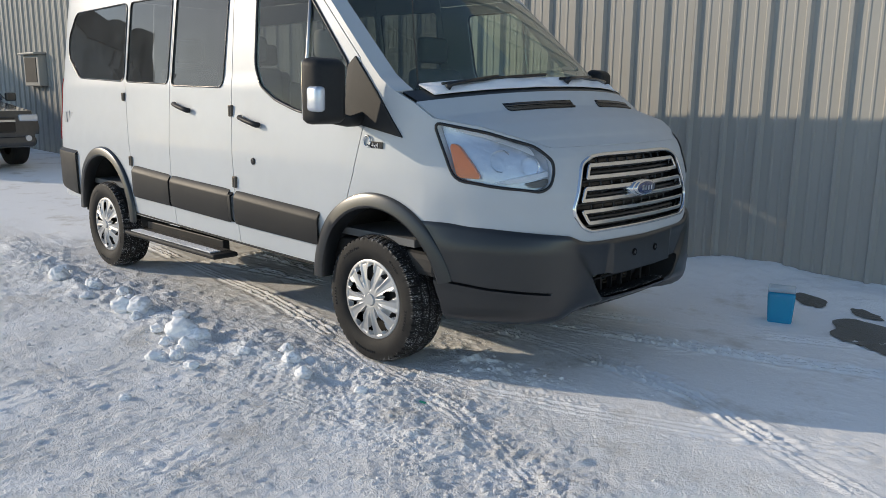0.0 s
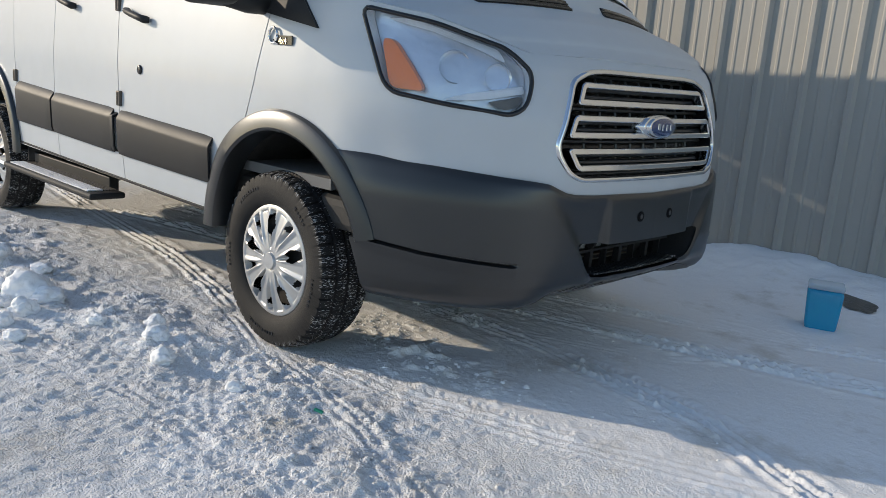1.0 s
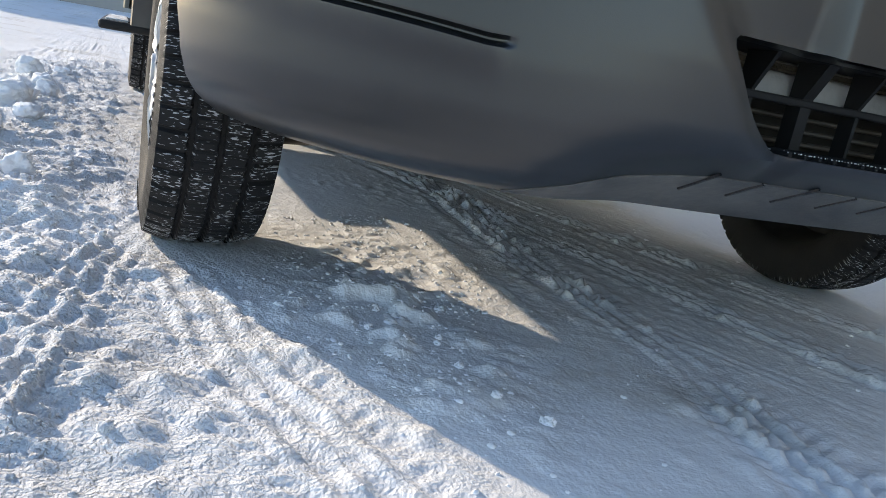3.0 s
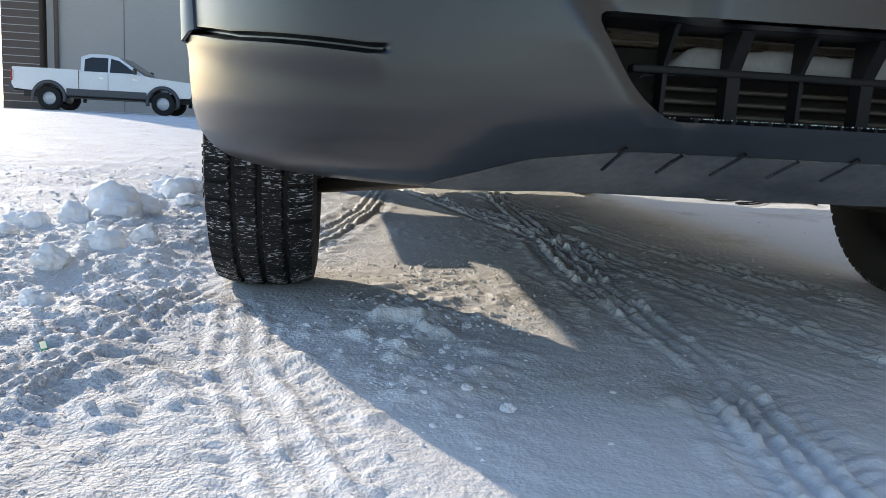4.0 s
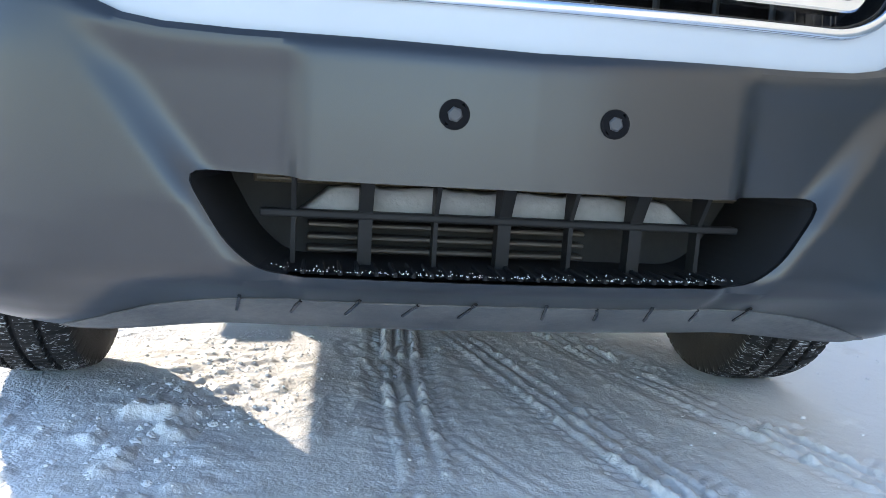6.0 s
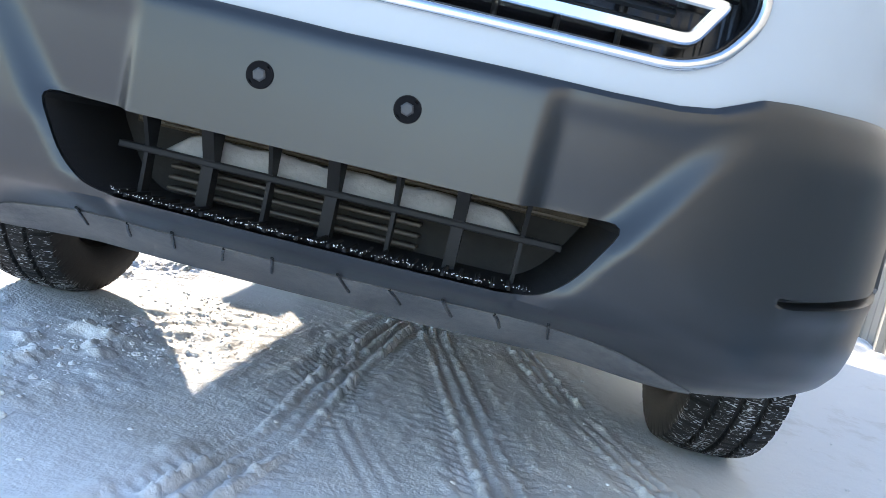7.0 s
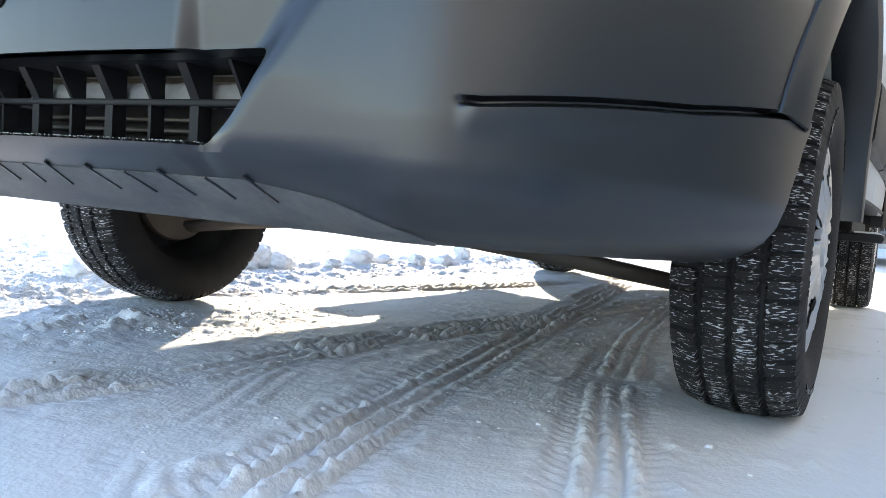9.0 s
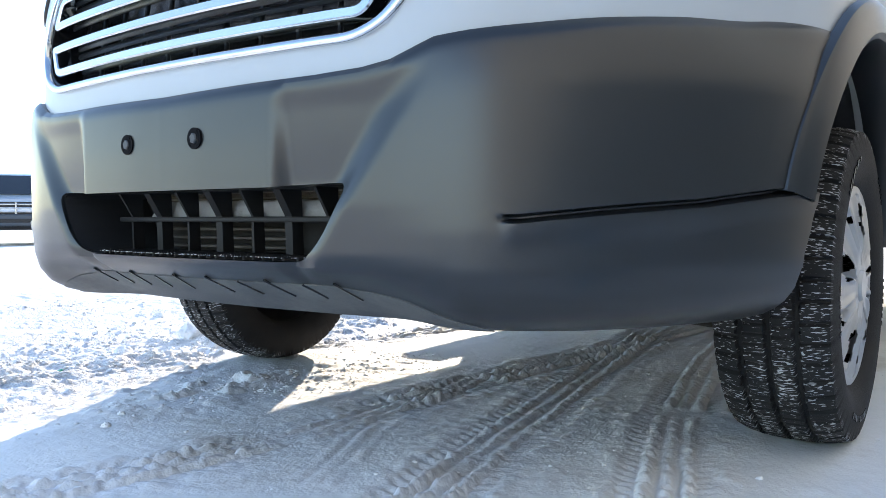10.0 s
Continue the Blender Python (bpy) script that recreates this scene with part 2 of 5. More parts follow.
def prism_bm(polygon, axis, lo, hi, bm=None):
    """A flat polygon drawn out along an axis (0 x, 1 y, 2 z); polygon in the other two."""
    bm = bm or bmesh.new()
    def at(p, d):
        q = list(p)
        q.insert(axis, d)
        return bm.verts.new(q)
    a, b = [at(p, lo) for p in polygon], [at(p, hi) for p in polygon]
    n = len(a)
    for i in range(n):
        bm.faces.new((a[i], a[(i + 1) % n], b[(i + 1) % n], b[i]))
    bm.faces.new(a[::-1])
    bm.faces.new(b)
    bmesh.ops.recalc_face_normals(bm, faces=bm.faces[:])
    if bm.calc_volume(signed=True) < 0:
        bmesh.ops.reverse_faces(bm, faces=bm.faces[:])
    return bm


def rounded(polygon, radius, steps=4):
    """The polygon with its corners rounded."""
    out, n = [], len(polygon)
    for i in range(n):
        a, b, c = (np.array(polygon[(i + k) % n], float) for k in (-1, 0, 1))
        u, v = a - b, c - b
        lu, lv = np.linalg.norm(u), np.linalg.norm(v)
        r = min(radius, .45 * lu, .45 * lv)
        p, q = b + u / lu * r, b + v / lv * r
        for t in np.linspace(0, 1, steps + 1):
            out.append(tuple((1 - t) ** 2 * p + 2 * t * (1 - t) * b + t * t * q))
    return out


def sheet(P, thick, inner=None):
    """Verts and faces of a curved sheet of that thickness; P: rows x columns x 3, its outside seen with rows across, columns up."""
    du, dv = np.gradient(P, axis=0), np.gradient(P, axis=1)
    N = np.cross(du, dv)
    N /= np.linalg.norm(N, axis=2, keepdims=True) + 1e-12
    nu, nv = P.shape[:2]
    verts = np.concatenate([P.reshape(-1, 3), (P - N * thick if inner is None else inner).reshape(-1, 3)])
    k = nu * nv
    at = lambda i, j: i * nv + j
    faces = []
    for i in range(nu - 1):
        for j in range(nv - 1):
            q = (at(i, j), at(i + 1, j), at(i + 1, j + 1), at(i, j + 1))
            faces.append(q)
            faces.append(tuple(k + v for v in q[::-1]))
    rim = [at(i, 0) for i in range(nu)] + [at(nu - 1, j) for j in range(1, nv)] + [at(i, nv - 1) for i in range(nu - 2, -1, -1)] + [at(0, j) for j in range(nv - 2, 0, -1)]
    for a, b in zip(rim, rim[1:] + rim[:1]):
        faces.append((b, a, k + a, k + b))
    return verts, faces


def carve(me, cutters, selfcut=False):
    """The mesh with the cutters (bmeshes) taken out of it."""
    ob = new("block", me)
    for bm in cutters:
        cm = bpy.data.meshes.new("cutter")
        bm.to_mesh(cm)
        bm.free()
        cut = new("cutter", cm)
        mod = ob.modifiers.new("cut", "BOOLEAN")
        mod.object, mod.operation, mod.solver, mod.use_self = cut, "DIFFERENCE", "EXACT", selfcut
        bpy.context.view_layer.update()
        done = bpy.data.meshes.new_from_object(ob.evaluated_get(bpy.context.evaluated_depsgraph_get()))
        ob.modifiers.clear()
        ob.data = done
        bpy.data.objects.remove(cut)
    out = ob.data
    bpy.data.objects.remove(ob)
    return out


def islands(me):
    """The separate pieces of a mesh, each a mesh of its own."""
    bm = bmesh.new()
    bm.from_mesh(me)
    left, groups = set(bm.verts), []
    while left:
        seed = left.pop()
        todo, got = [seed], {seed}
        while todo:
            for e in todo.pop().link_edges:
                for w in e.verts:
                    if w in left:
                        left.discard(w)
                        got.add(w)
                        todo.append(w)
        groups.append(got)
    out = []
    for got in groups:
        index = {v: i for i, v in enumerate(got)}
        faces = [[index[v] for v in f.verts] for f in bm.faces if f.verts[0] in got]
        out.append(([v.co.copy() for v in got], faces))
    bm.free()
    return out


def grid_noise(x, y, scale, seed):
    """Smooth noise from -1 to 1 over the plan, of cells 1/scale wide."""
    def hashed(i, j):
        n = (i * 374761393 + j * 668265263 + seed * 982451653) & 0xFFFFFFFF
        n = ((n ^ (n >> 13)) * 1274126177) & 0xFFFFFFFF
        return ((n ^ (n >> 16)) & 0xFFFF) / 32767.5 - 1
    x, y = x * scale + seed * 7.31, y * scale - seed * 3.17
    i, j = np.floor(x).astype(np.int64), np.floor(y).astype(np.int64)
    fx, fy = x - i, y - j
    fx, fy = fx * fx * fx * (fx * (fx * 6 - 15) + 10), fy * fy * fy * (fy * (fy * 6 - 15) + 10)
    return (hashed(i, j) * (1 - fx) + hashed(i + 1, j) * fx) * (1 - fy) + (hashed(i, j + 1) * (1 - fx) + hashed(i + 1, j + 1) * fx) * fy


def rough_noise(x, y, scale, seed, octaves=4, gain=.5):
    return sum(gain ** k * grid_noise(x, y, scale * 2.03 ** k, seed + k) for k in range(octaves))


# ---- ground ----
def smooth(a, b, v):
    t = np.clip((v - a) / (b - a), 0, 1)
    return t * t * (3 - 2 * t)


def along(points, x, y):
    """Distance across and run along a line of points, for every place."""
    best, run, total = np.full(x.shape, 1e9), np.zeros(x.shape), 0.0
    for (ax, ay), (bx, by) in zip(points, points[1:]):
        dx, dy = bx - ax, by - ay
        ln = math.hypot(dx, dy)
        t = np.clip(((x - ax) * dx + (y - ay) * dy) / ln ** 2, 0, 1)
        d = np.hypot(x - ax - t * dx, y - ay - t * dy)
        side = np.sign((x - ax) * dy - (y - ay) * dx)
        near = d < np.abs(best)
        best, run = np.where(near, d * side, best), np.where(near, total + t * ln, run)
        total += ln
    return best, run


TRACKS = [  # centre line, half width, depth, lug length
    ([(-4.5, -.30), (-1.62, -.62), (-.9, -.77), (-.43, -.89), (.09, -1.055), (.45, -1.12), (.75, -1.185), (1.12, -1.32), (2.4, -1.95), (4, -2.8)], .085, .013, .034),
    ([(-3.0, .22), (-.97, .06), (-.5, .0), (.23, -.05), (.6, -.05), (1.4, -.2), (2.4, -.7)], .085, .0125, .036),
    ([(-3.0, -.3), (-.61, .14), (-.1, .25), (.46, .36), (1.5, .62), (3, 1.2)], .09, .0135, .036),
    ([(-3.0, .1), (-.94, .40), (.02, .62), (1.2, 1.0), (3, 1.9)], .085, .010, .034),
    ([(-.3, -.12), (.35, .0), (.9, .25), (1.5, .8)], .08, .005, .036),
    ([(-6, -2.05), (-3.2, -2.25), (-1.4, -2.6), (.5, -3.3)], .10, .009, .036),
    ([(-8, -1.2), (-5, -1.62), (-3.4, -1.95), (-1.8, -2.3), (.2, -2.35), (1.6, -2.05)], .10, .009, .036),
    ([(-1.0, -1.75), (.1, -1.62), (.9, -1.60), (1.8, -1.35), (3.0, -.6)], .09, .006, .036),
    ([(.2, -.93), (.6, -.89), (1.2, -.72), (2.2, -.3)], .10, .0045, .036),
    ([(-.8, -2.0), (.1, -1.85), (.8, -1.45), (1.5, -.9), (2.2, -.2)], .10, .005, .036),
    ([(-.5, -1.25), (.1, -1.40), (.7, -1.75), (1.6, -2.4)], .10, .006, .036),
]
BANK = [(-5.0, -1.25), (-3.2, -1.42), (-1.7, -1.47), (-.7, -1.36), (.15, -1.34), (.8, -1.52), (1.5, -1.9), (2.6, -2.6)]


def snow_height(x, y):
    r = np.hypot(x, y)
    far = smooth(3, 14, r)
    packed = smooth(-.80, -.45, y) * smooth(1.9, 1.3, y)
    h = .006 * rough_noise(x, y, .9, 3, 3) * (1 - .4 * packed) + .0038 * rough_noise(x, y, 5.0, 11, 4, .55) * (1 - .6 * far) * (1 - .72 * packed)
    # crumbs of loose snow
    lump = rough_noise(x, y, 13.0, 21, 3, .6)
    patch = smooth(-.05, .45, rough_noise(x, y, 1.1, 31, 3))
    h += .0055 * np.maximum(lump - .15, 0) * patch * (1 - far) * (1 - .85 * packed)
    h += .0045 * np.maximum(rough_noise(x, y, 19.0, 25, 2, .6), -.15) * smooth(-.5, .3, rough_noise(x, y, .8, 27, 2)) * (1 - far) * (1 - .8 * packed)
    yard = smooth(-.85, -1.25, y) * (1 - far)
    h += yard * (.0014 * np.abs(rough_noise(x, y, 8.0, 33, 3, .6)) + .0070 * np.maximum(rough_noise(x, y, 26.0, 35, 2, .7) - .05, 0))
    # scuffs and scraped crumbs on the packed lane, drawn out the way vehicles go
    scuff = smooth(-.15, .4, rough_noise(x, y, 2.3, 63, 3)) * packed * (1 - far)
    h += scuff * .0034 * np.maximum(rough_noise(x * .5, y, 24.0, 65, 3, .65) - .05, 0) + packed * .0007 * rough_noise(x, y, 30.0, 67, 2, .6)
    # the bank thrown up beside the wheels
    d, run = along(BANK, x, y)
    body = np.exp(-(d / .24) ** 2) * (.45 + .55 * smooth(.1, -.7, x)) * (1 - .85 * np.exp(-(along(TRACKS[0][0], x, y)[0] / .13) ** 2))
    h += body * (.016 + .020 * rough_noise(x, y, 3.2, 41, 4, .6) + .020 * np.maximum(rough_noise(x, y, 10.0, 43, 3, .6), 0)) * (1 - .5 * far)
    h += np.exp(-((d + .28) / .34) ** 2) * .013 * np.maximum(rough_noise(x, y, 9.0, 47, 3, .6), -.2)
    # loose heap in front of the wheel
    e = np.exp(-(((x - .42) / .34) ** 2 + ((y + .60) / .16) ** 2))
    h += e * (.010 + .026 * np.maximum(rough_noise(x, y, 13.0, 53, 3, .6), -.1))
    # crumbled snow thrown out behind the wheel
    e = np.exp(-(((x - .02) / .34) ** 2 + ((y + .42) / .17) ** 2) ** 2)
    h += e * .0045 * np.maximum(rough_noise(x, y, 27.0, 57, 2, .6), -.3)
    # wheel tracks: raised ribs between the prints of the shoulder blocks
    for k, (line, half, deep, lug) in enumerate(TRACKS):
        d, run = along(line, x, y)
        inside = smooth(half + .012, half - .006, np.abs(d))
        fade = .40 + .60 * smooth(-.5, .25, rough_noise(x, y, 1.9, 80 + k, 4, .6))
        q = d + .004 * grid_noise(x, y, 6.0, 60 + k)
        rib = sum(w * smooth(.015, .007, np.abs(q - c * half)) for c, w in ((-.47, 1.0), (.0, .8), (.47, 1.0)))
        rib = rib * (.80 + .45 * rough_noise(x, y, 42.0, 77, 3, .6)) * smooth(-.9, -.35, grid_noise(run, d * 0, 9.0, 90 + k))
        lugs = smooth(-.1, .35, np.sin((run + np.abs(d) * .5) / lug * math.pi * 2) + .35 * grid_noise(x, y, 30.0, 75))
        outer = smooth(half * .66, half * .74, np.abs(d))
        h += inside * deep * fade * (-.40 + 1.40 * rib * (1 - outer) + (.70 - .34 * packed) * outer * lugs)
        h += deep * .30 * fade * np.exp(-((np.abs(d) - half - .025) / .022) ** 2) * (1 + 1.2 * rough_noise(x, y, 22.0, 70 + k, 2))
    # ploughed snow against the building, and the rise of the yard behind
    wallside = smooth(1.75, 2.6, y) * smooth(9, 3, np.abs(x + 1))
    h += wallside * (.09 + .05 * rough_noise(x, y, 1.6, 91, 4))
    h += .18 * smooth(6, 26, -x) - .28 * smooth(8, 24, -y)
    # flat under the tyres
    for wx in (-.066, -3.366):
        for wy in (-.8925, .8925):
            q = np.exp(-(((x - wx) / .22) ** 2 + ((y - wy) / .17) ** 2) ** 2)
            h = h * (1 - q) + .005 * q
    return h


def axis_steps(fine_lo, fine_hi, near_lo, near_hi, reach):
    v = list(np.arange(fine_lo, fine_hi, .0072))
    s, p = .0072, fine_hi
    while p < reach:
        v.append(p)
        s = min(s * 1.03, .022) if p < near_hi else s * 1.13
        p += s
    s, p = .0072, fine_lo
    low = []
    while p > -reach:
        s = min(s * 1.03, .022) if p > near_lo else s * 1.13
        p -= s
        low.append(p)
    return np.array(low[::-1] + v)


def build_ground():
    xs, ys = axis_steps(-.9, 1.4, -4.2, 2.6, 900), axis_steps(-1.5, 1.1, -3.2, 2.7, 900)
    X, Y = np.meshgrid(xs, ys, indexing="ij")
    Z = snow_height(X, Y)
    nx, ny = X.shape
    verts = np.stack([X, Y, Z], -1).reshape(-1, 3)
    i, j = np.meshgrid(np.arange(nx - 1), np.arange(ny - 1), indexing="ij")
    a = (i * ny + j).ravel()
    faces = np.stack([a, a + ny, a + ny + 1, a + 1], 1)
    me = bpy.data.meshes.new("ground")
    me.vertices.add(len(verts))
    me.vertices.foreach_set("co", verts.ravel().astype(np.float32))
    me.loops.add(faces.size)
    me.loops.foreach_set("vertex_index", faces.ravel().astype(np.int32))
    me.polygons.add(len(faces))
    me.polygons.foreach_set("loop_start", np.arange(0, faces.size, 4, dtype=np.int32))
    me.update(calc_edges=True)
    me.polygons.foreach_set("use_smooth", [True] * len(me.polygons))
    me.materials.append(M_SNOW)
    return tagged(new("ground", me), "packed snow yard with tyre tracks and loose crumbs", "snow", kind="structure")


build_ground()


def ground_at(x, y):
    return float(snow_height(np.array([float(x)]), np.array([float(y)]))[0])


# ---- building wall ----
WALL_Y, PITCH = 2.69, .305


def build_wall():
    wall = new("wall_north", mesh_of("wall_core", *box_lists((-24, WALL_Y + .04, -.3), (9, WALL_Y + .3, 5.0)), M_SIDING, False))
    tagged(wall, "beige ribbed metal building wall with snow at its foot", "wall", kind="structure")
    # one sheet: three main ribs, two low ribs between each
    prof, x0 = [], 0.0
    for k in range(3):
        b = k * PITCH
        prof += [(b, .032), (b + .028, .032), (b + .046, 0.0)]
        for c in (.125, .215):
            prof += [(b + c - .016, 0), (b + c - .007, .005), (b + c + .007, .005), (b + c + .016, 0)]
        prof += [(b + PITCH - .046 + .028, 0.0)]
    prof.append((3 * PITCH, .032))
    verts, faces = [], []
    for z in (-.2, 4.98):
        for x, d in prof:
            verts.append((x, -d, z))
    n = len(prof)
    for i in range(n - 1):
        faces.append((i, i + 1, n + i + 1, n + i))
    me = mesh_of("siding_panel", verts, faces, M_SIDING, False)
    for k in range(36):
        put("siding_panel", me, wall, at=Matrix.Translation((-24 + k * 3 * PITCH, WALL_Y + .035 - .0015 * (k % 2), 0)))
    return wall


def box_lists(lo, hi):
    bm = box_bm(lo, hi)
    v = [tuple(w.co) for w in bm.verts]
    bm.verts.index_update()
    f = [[w.index for w in q.verts] for q in bm.faces]
    bm.free()
    return v, f


build_wall()


# ---- van plan ----
HALF = [(.985, 0), (.983, .12), (.972, .29), (.955, .44), (.927, .57), (.878, .69), (.795, .80), (.66, .90), (.51, .972), (.37, 1.012),
        (.2, 1.031), (0, 1.041), (-.5, 1.052), (-1.2, 1.058), (-2.2, 1.056), (-3.2, 1.045), (-3.9, 1.022), (-4.25, .975), (-4.41, .87), (-4.47, .7), (-4.49, .4), (-4.5, 0)]


def catmull(pts, n):
    """Points along a smooth curve through pts, n to a span."""
    p = [np.array(q, float) for q in pts]
    p = [2 * p[0] - p[1]] + p + [2 * p[-1] - p[-2]]
    out = []
    for a, b, c, d in zip(p, p[1:], p[2:], p[3:]):
        for t in np.linspace(0, 1, n, endpoint=False):
            out.append(.5 * (2 * b + (c - a) * t + (2 * a - 5 * b + 4 * c - d) * t * t + (3 * b - a - 3 * c + d) * t ** 3))
    out.append(p[-2])
    return np.array(out)


SIDE_Z = [.40, .48, .60, .80, 1.03, 1.2, 1.35, 1.45, 1.5, 2.0, 2.2]
SIDE_I = [.03, .022, .016, .014, .018, .034, .05, .058, .07, .135, .165]
NOSE_Z = [.40, .70, .80, .95, 1.05, 1.12, 1.16, 1.2]
NOSE_I = [.02, .02, .022, .04, .066, .092, .12, .17]


def inset(nx, z):
    """How far the white skin lies inside the plan outline at the height z; nx: how squarely it faces ahead."""
    w = min(1, max(0, nx)) ** 1.2
    return (1 - w) * float(np.interp(z, SIDE_Z, SIDE_I)) + w * float(np.interp(z, NOSE_Z, NOSE_I))


# ---- van skin ----
HALF_C = catmull(HALF, 10)
TAN = np.gradient(HALF_C, axis=0)
TAN /= np.linalg.norm(TAN, axis=1, keepdims=True)
NORM = np.stack([TAN[:, 1], -TAN[:, 0]], 1)          # outward on the half with y > 0
LAST = len(HALF_C) - 1
RUN_X = HALF_C[:, 0]


def index_of(x=None, y=None):
    """Where along the half outline x (or, on the nose, y) falls."""
    if x is not None:
        return float(np.interp(-x, -RUN_X, np.arange(LAST + 1)))
    m = int(np.argmax(HALF_C[:, 1] > .97))
    return float(np.interp(y, HALF_C[:m, 1], np.arange(m)))


def outline(k):
    """Place and outward normal on the outline; k < 0: the right-hand side (y < 0)."""
    a = min(abs(k), LAST - 1e-6)
    i, f = int(a), a - int(a)
    p, n = HALF_C[i] * (1 - f) + HALF_C[i + 1] * f, NORM[i] * (1 - f) + NORM[i + 1] * f
    s = -1 if k < 0 else 1
    return p[0], p[1] * s, n[0], n[1] * s


def skin(k, z, out=0.0):
    x, y, nx, ny = outline(k)
    d = out - inset(nx, z)
    if x > .30 and z < 1.0:      # the wing draws in towards the bumper
        d -= .024 * float(smooth(.30, .52, x) * smooth(.50, .78, abs(y)) * smooth(1.0, .80, z))
    return np.array((x + nx * d, y + ny * d, z))


def hull(k, z, out=0.0):
    x, y, nx, ny = outline(k)
    return np.array((x + nx * out, y + ny * out, z))


NOSE_TABLE = {}


def nose_x(y, z):
    key = round(z, 3)
    if key not in NOSE_TABLE:
        pts = [skin(k, z) for k in np.linspace(0, index_of(x=.5), 40)]
        NOSE_TABLE[key] = ([p[1] for p in pts], [p[0] for p in pts])
    return float(np.interp(abs(y), *NOSE_TABLE[key]))


BUMPER_TOP_Y = [0, .22, .37, .46, .51, .545, .58, .63, .72, .84, .94, 1.03]
BUMPER_TOP_Z = [.704, .708, .709, .713, .721, .735, .750, .757, .766, .780, .793, .815]


def bumper_top(k):
    return float(np.interp(abs(outline(k)[1]), BUMPER_TOP_Y, BUMPER_TOP_Z))


TOP_X = [-4.5, -.95, -.71, -.45, -.02, .10, .24, .36, .608, .853, .90, .985]
TOP_Z = [2.2, 2.2, 2.13, 1.90, 1.50, 1.43, 1.37, 1.30, 1.262, 1.188, 1.166, 1.168]


def skin_top(k):
    return float(np.interp(outline(k)[0], TOP_X, TOP_Z))


def skin_low(k):
    x = outline(k)[0]
    return bumper_top(k) - .015 if x > .45 else .463 + .02 * max(0, -x - .43) / 2 + (bumper_top(k) - .478) * max(0, (x - .2) / .25)


BODY_Z = .022          # the body stands that much higher over its wheels
AXLE_F, AXLE_R, TRACK = -.066, -3.366, .8925
van = tagged(new("van"), "white passenger van with black bumper and cladding parked on snow", "van")
van.matrix_basis = Matrix.Translation((0, 0, BODY_Z))


def side_polygon(points, bm=None, lo=-1.3, hi=1.3):
    return prism_bm(points, 1, lo, hi, bm)


def groove_bm(path, width=.006):
    """A thin upright-standing cut along a path of (x, z), through both sides."""
    bm = bmesh.new()
    left, right = [], []
    for i, p in enumerate(path):
        a, b = np.array(path[max(i - 1, 0)]), np.array(path[min(i + 1, len(path) - 1)])
        t = (b - a) / np.linalg.norm(b - a)
        n = np.array((-t[1], t[0])) * width / 2
        left.append(tuple(np.array(p) + n))
        right.append(tuple(np.array(p) - n))
    return prism_bm(left + right[::-1], 1, -1.3, 1.3, bm)


ARCH_F, ARCH_R = (.012, .40), (-3.25, .43)
WINDOWS = {
    "quarter_window": rounded([(-3.76, 1.50), (-4.06, 1.68), (-4.09, 1.84), (-3.92, 2.03), (-2.905, 2.045), (-2.895, 1.472)], .06),
    "middle_window": rounded([(-2.845, 1.470), (-2.195, 1.456), (-2.195, 2.045), (-2.845, 2.045)], .035),
    "sliding_door_window": rounded([(-2.135, 1.444), (-1.465, 1.436), (-1.465, 2.03), (-2.135, 2.045)], .05),
    "front_door_window": rounded([(-1.15, 1.99), (-1.115, 1.56), (-1.045, 1.45), (-.89, 1.37), (-.66, 1.308), (-.36, 1.28), (-.255, 1.31), (-.25, 1.555), (-.60, 1.91), (-.69, 1.99)], .05),
}
GRILLE = [(.0, 1.135), (.28, 1.134), (.375, 1.127), (.465, 1.092), (.552, .88), (.545, .84), (.505, .783), (.445, .757), (.0, .747)]
GRILLE = rounded(GRILLE[1:-1] + [(-y, z) for y, z in GRILLE[1:-1]][::-1], .035)
LAMP = [(.362, 1.280), (.503, 1.014), (.696, .986), (.857, .965), (.886, .995), (.899, 1.098), (.853, 1.168), (.608, 1.242)]   # outline x, height
LAMP_K = rounded([(index_of(x=x), z * 40) for x, z in LAMP], 3.0)
LAMP_K = [(k, z / 40) for k, z in LAMP_K]


def lamp_cutter(s):
    bm = bmesh.new()
    a = [bm.verts.new(skin(s * k, z, .06)) for k, z in LAMP_K]
    b = [bm.verts.new(skin(s * k, z, -.10)) for k, z in LAMP_K]
    n = len(a)
    for i in range(n):
        bm.faces.new((a[i], a[(i + 1) % n], b[(i + 1) % n], b[i]))
    mid = lambda d: bm.verts.new(skin(s * np.mean([k for k, z in LAMP_K]), np.mean([z for k, z in LAMP_K]), d))
    for loop, m in ((a[::-1], mid(.07)), (b, mid(-.10))):
        for i in range(n):
            bm.faces.new((loop[i], loop[(i + 1) % n], m))
    bmesh.ops.recalc_face_normals(bm, faces=bm.faces[:])
    return bm


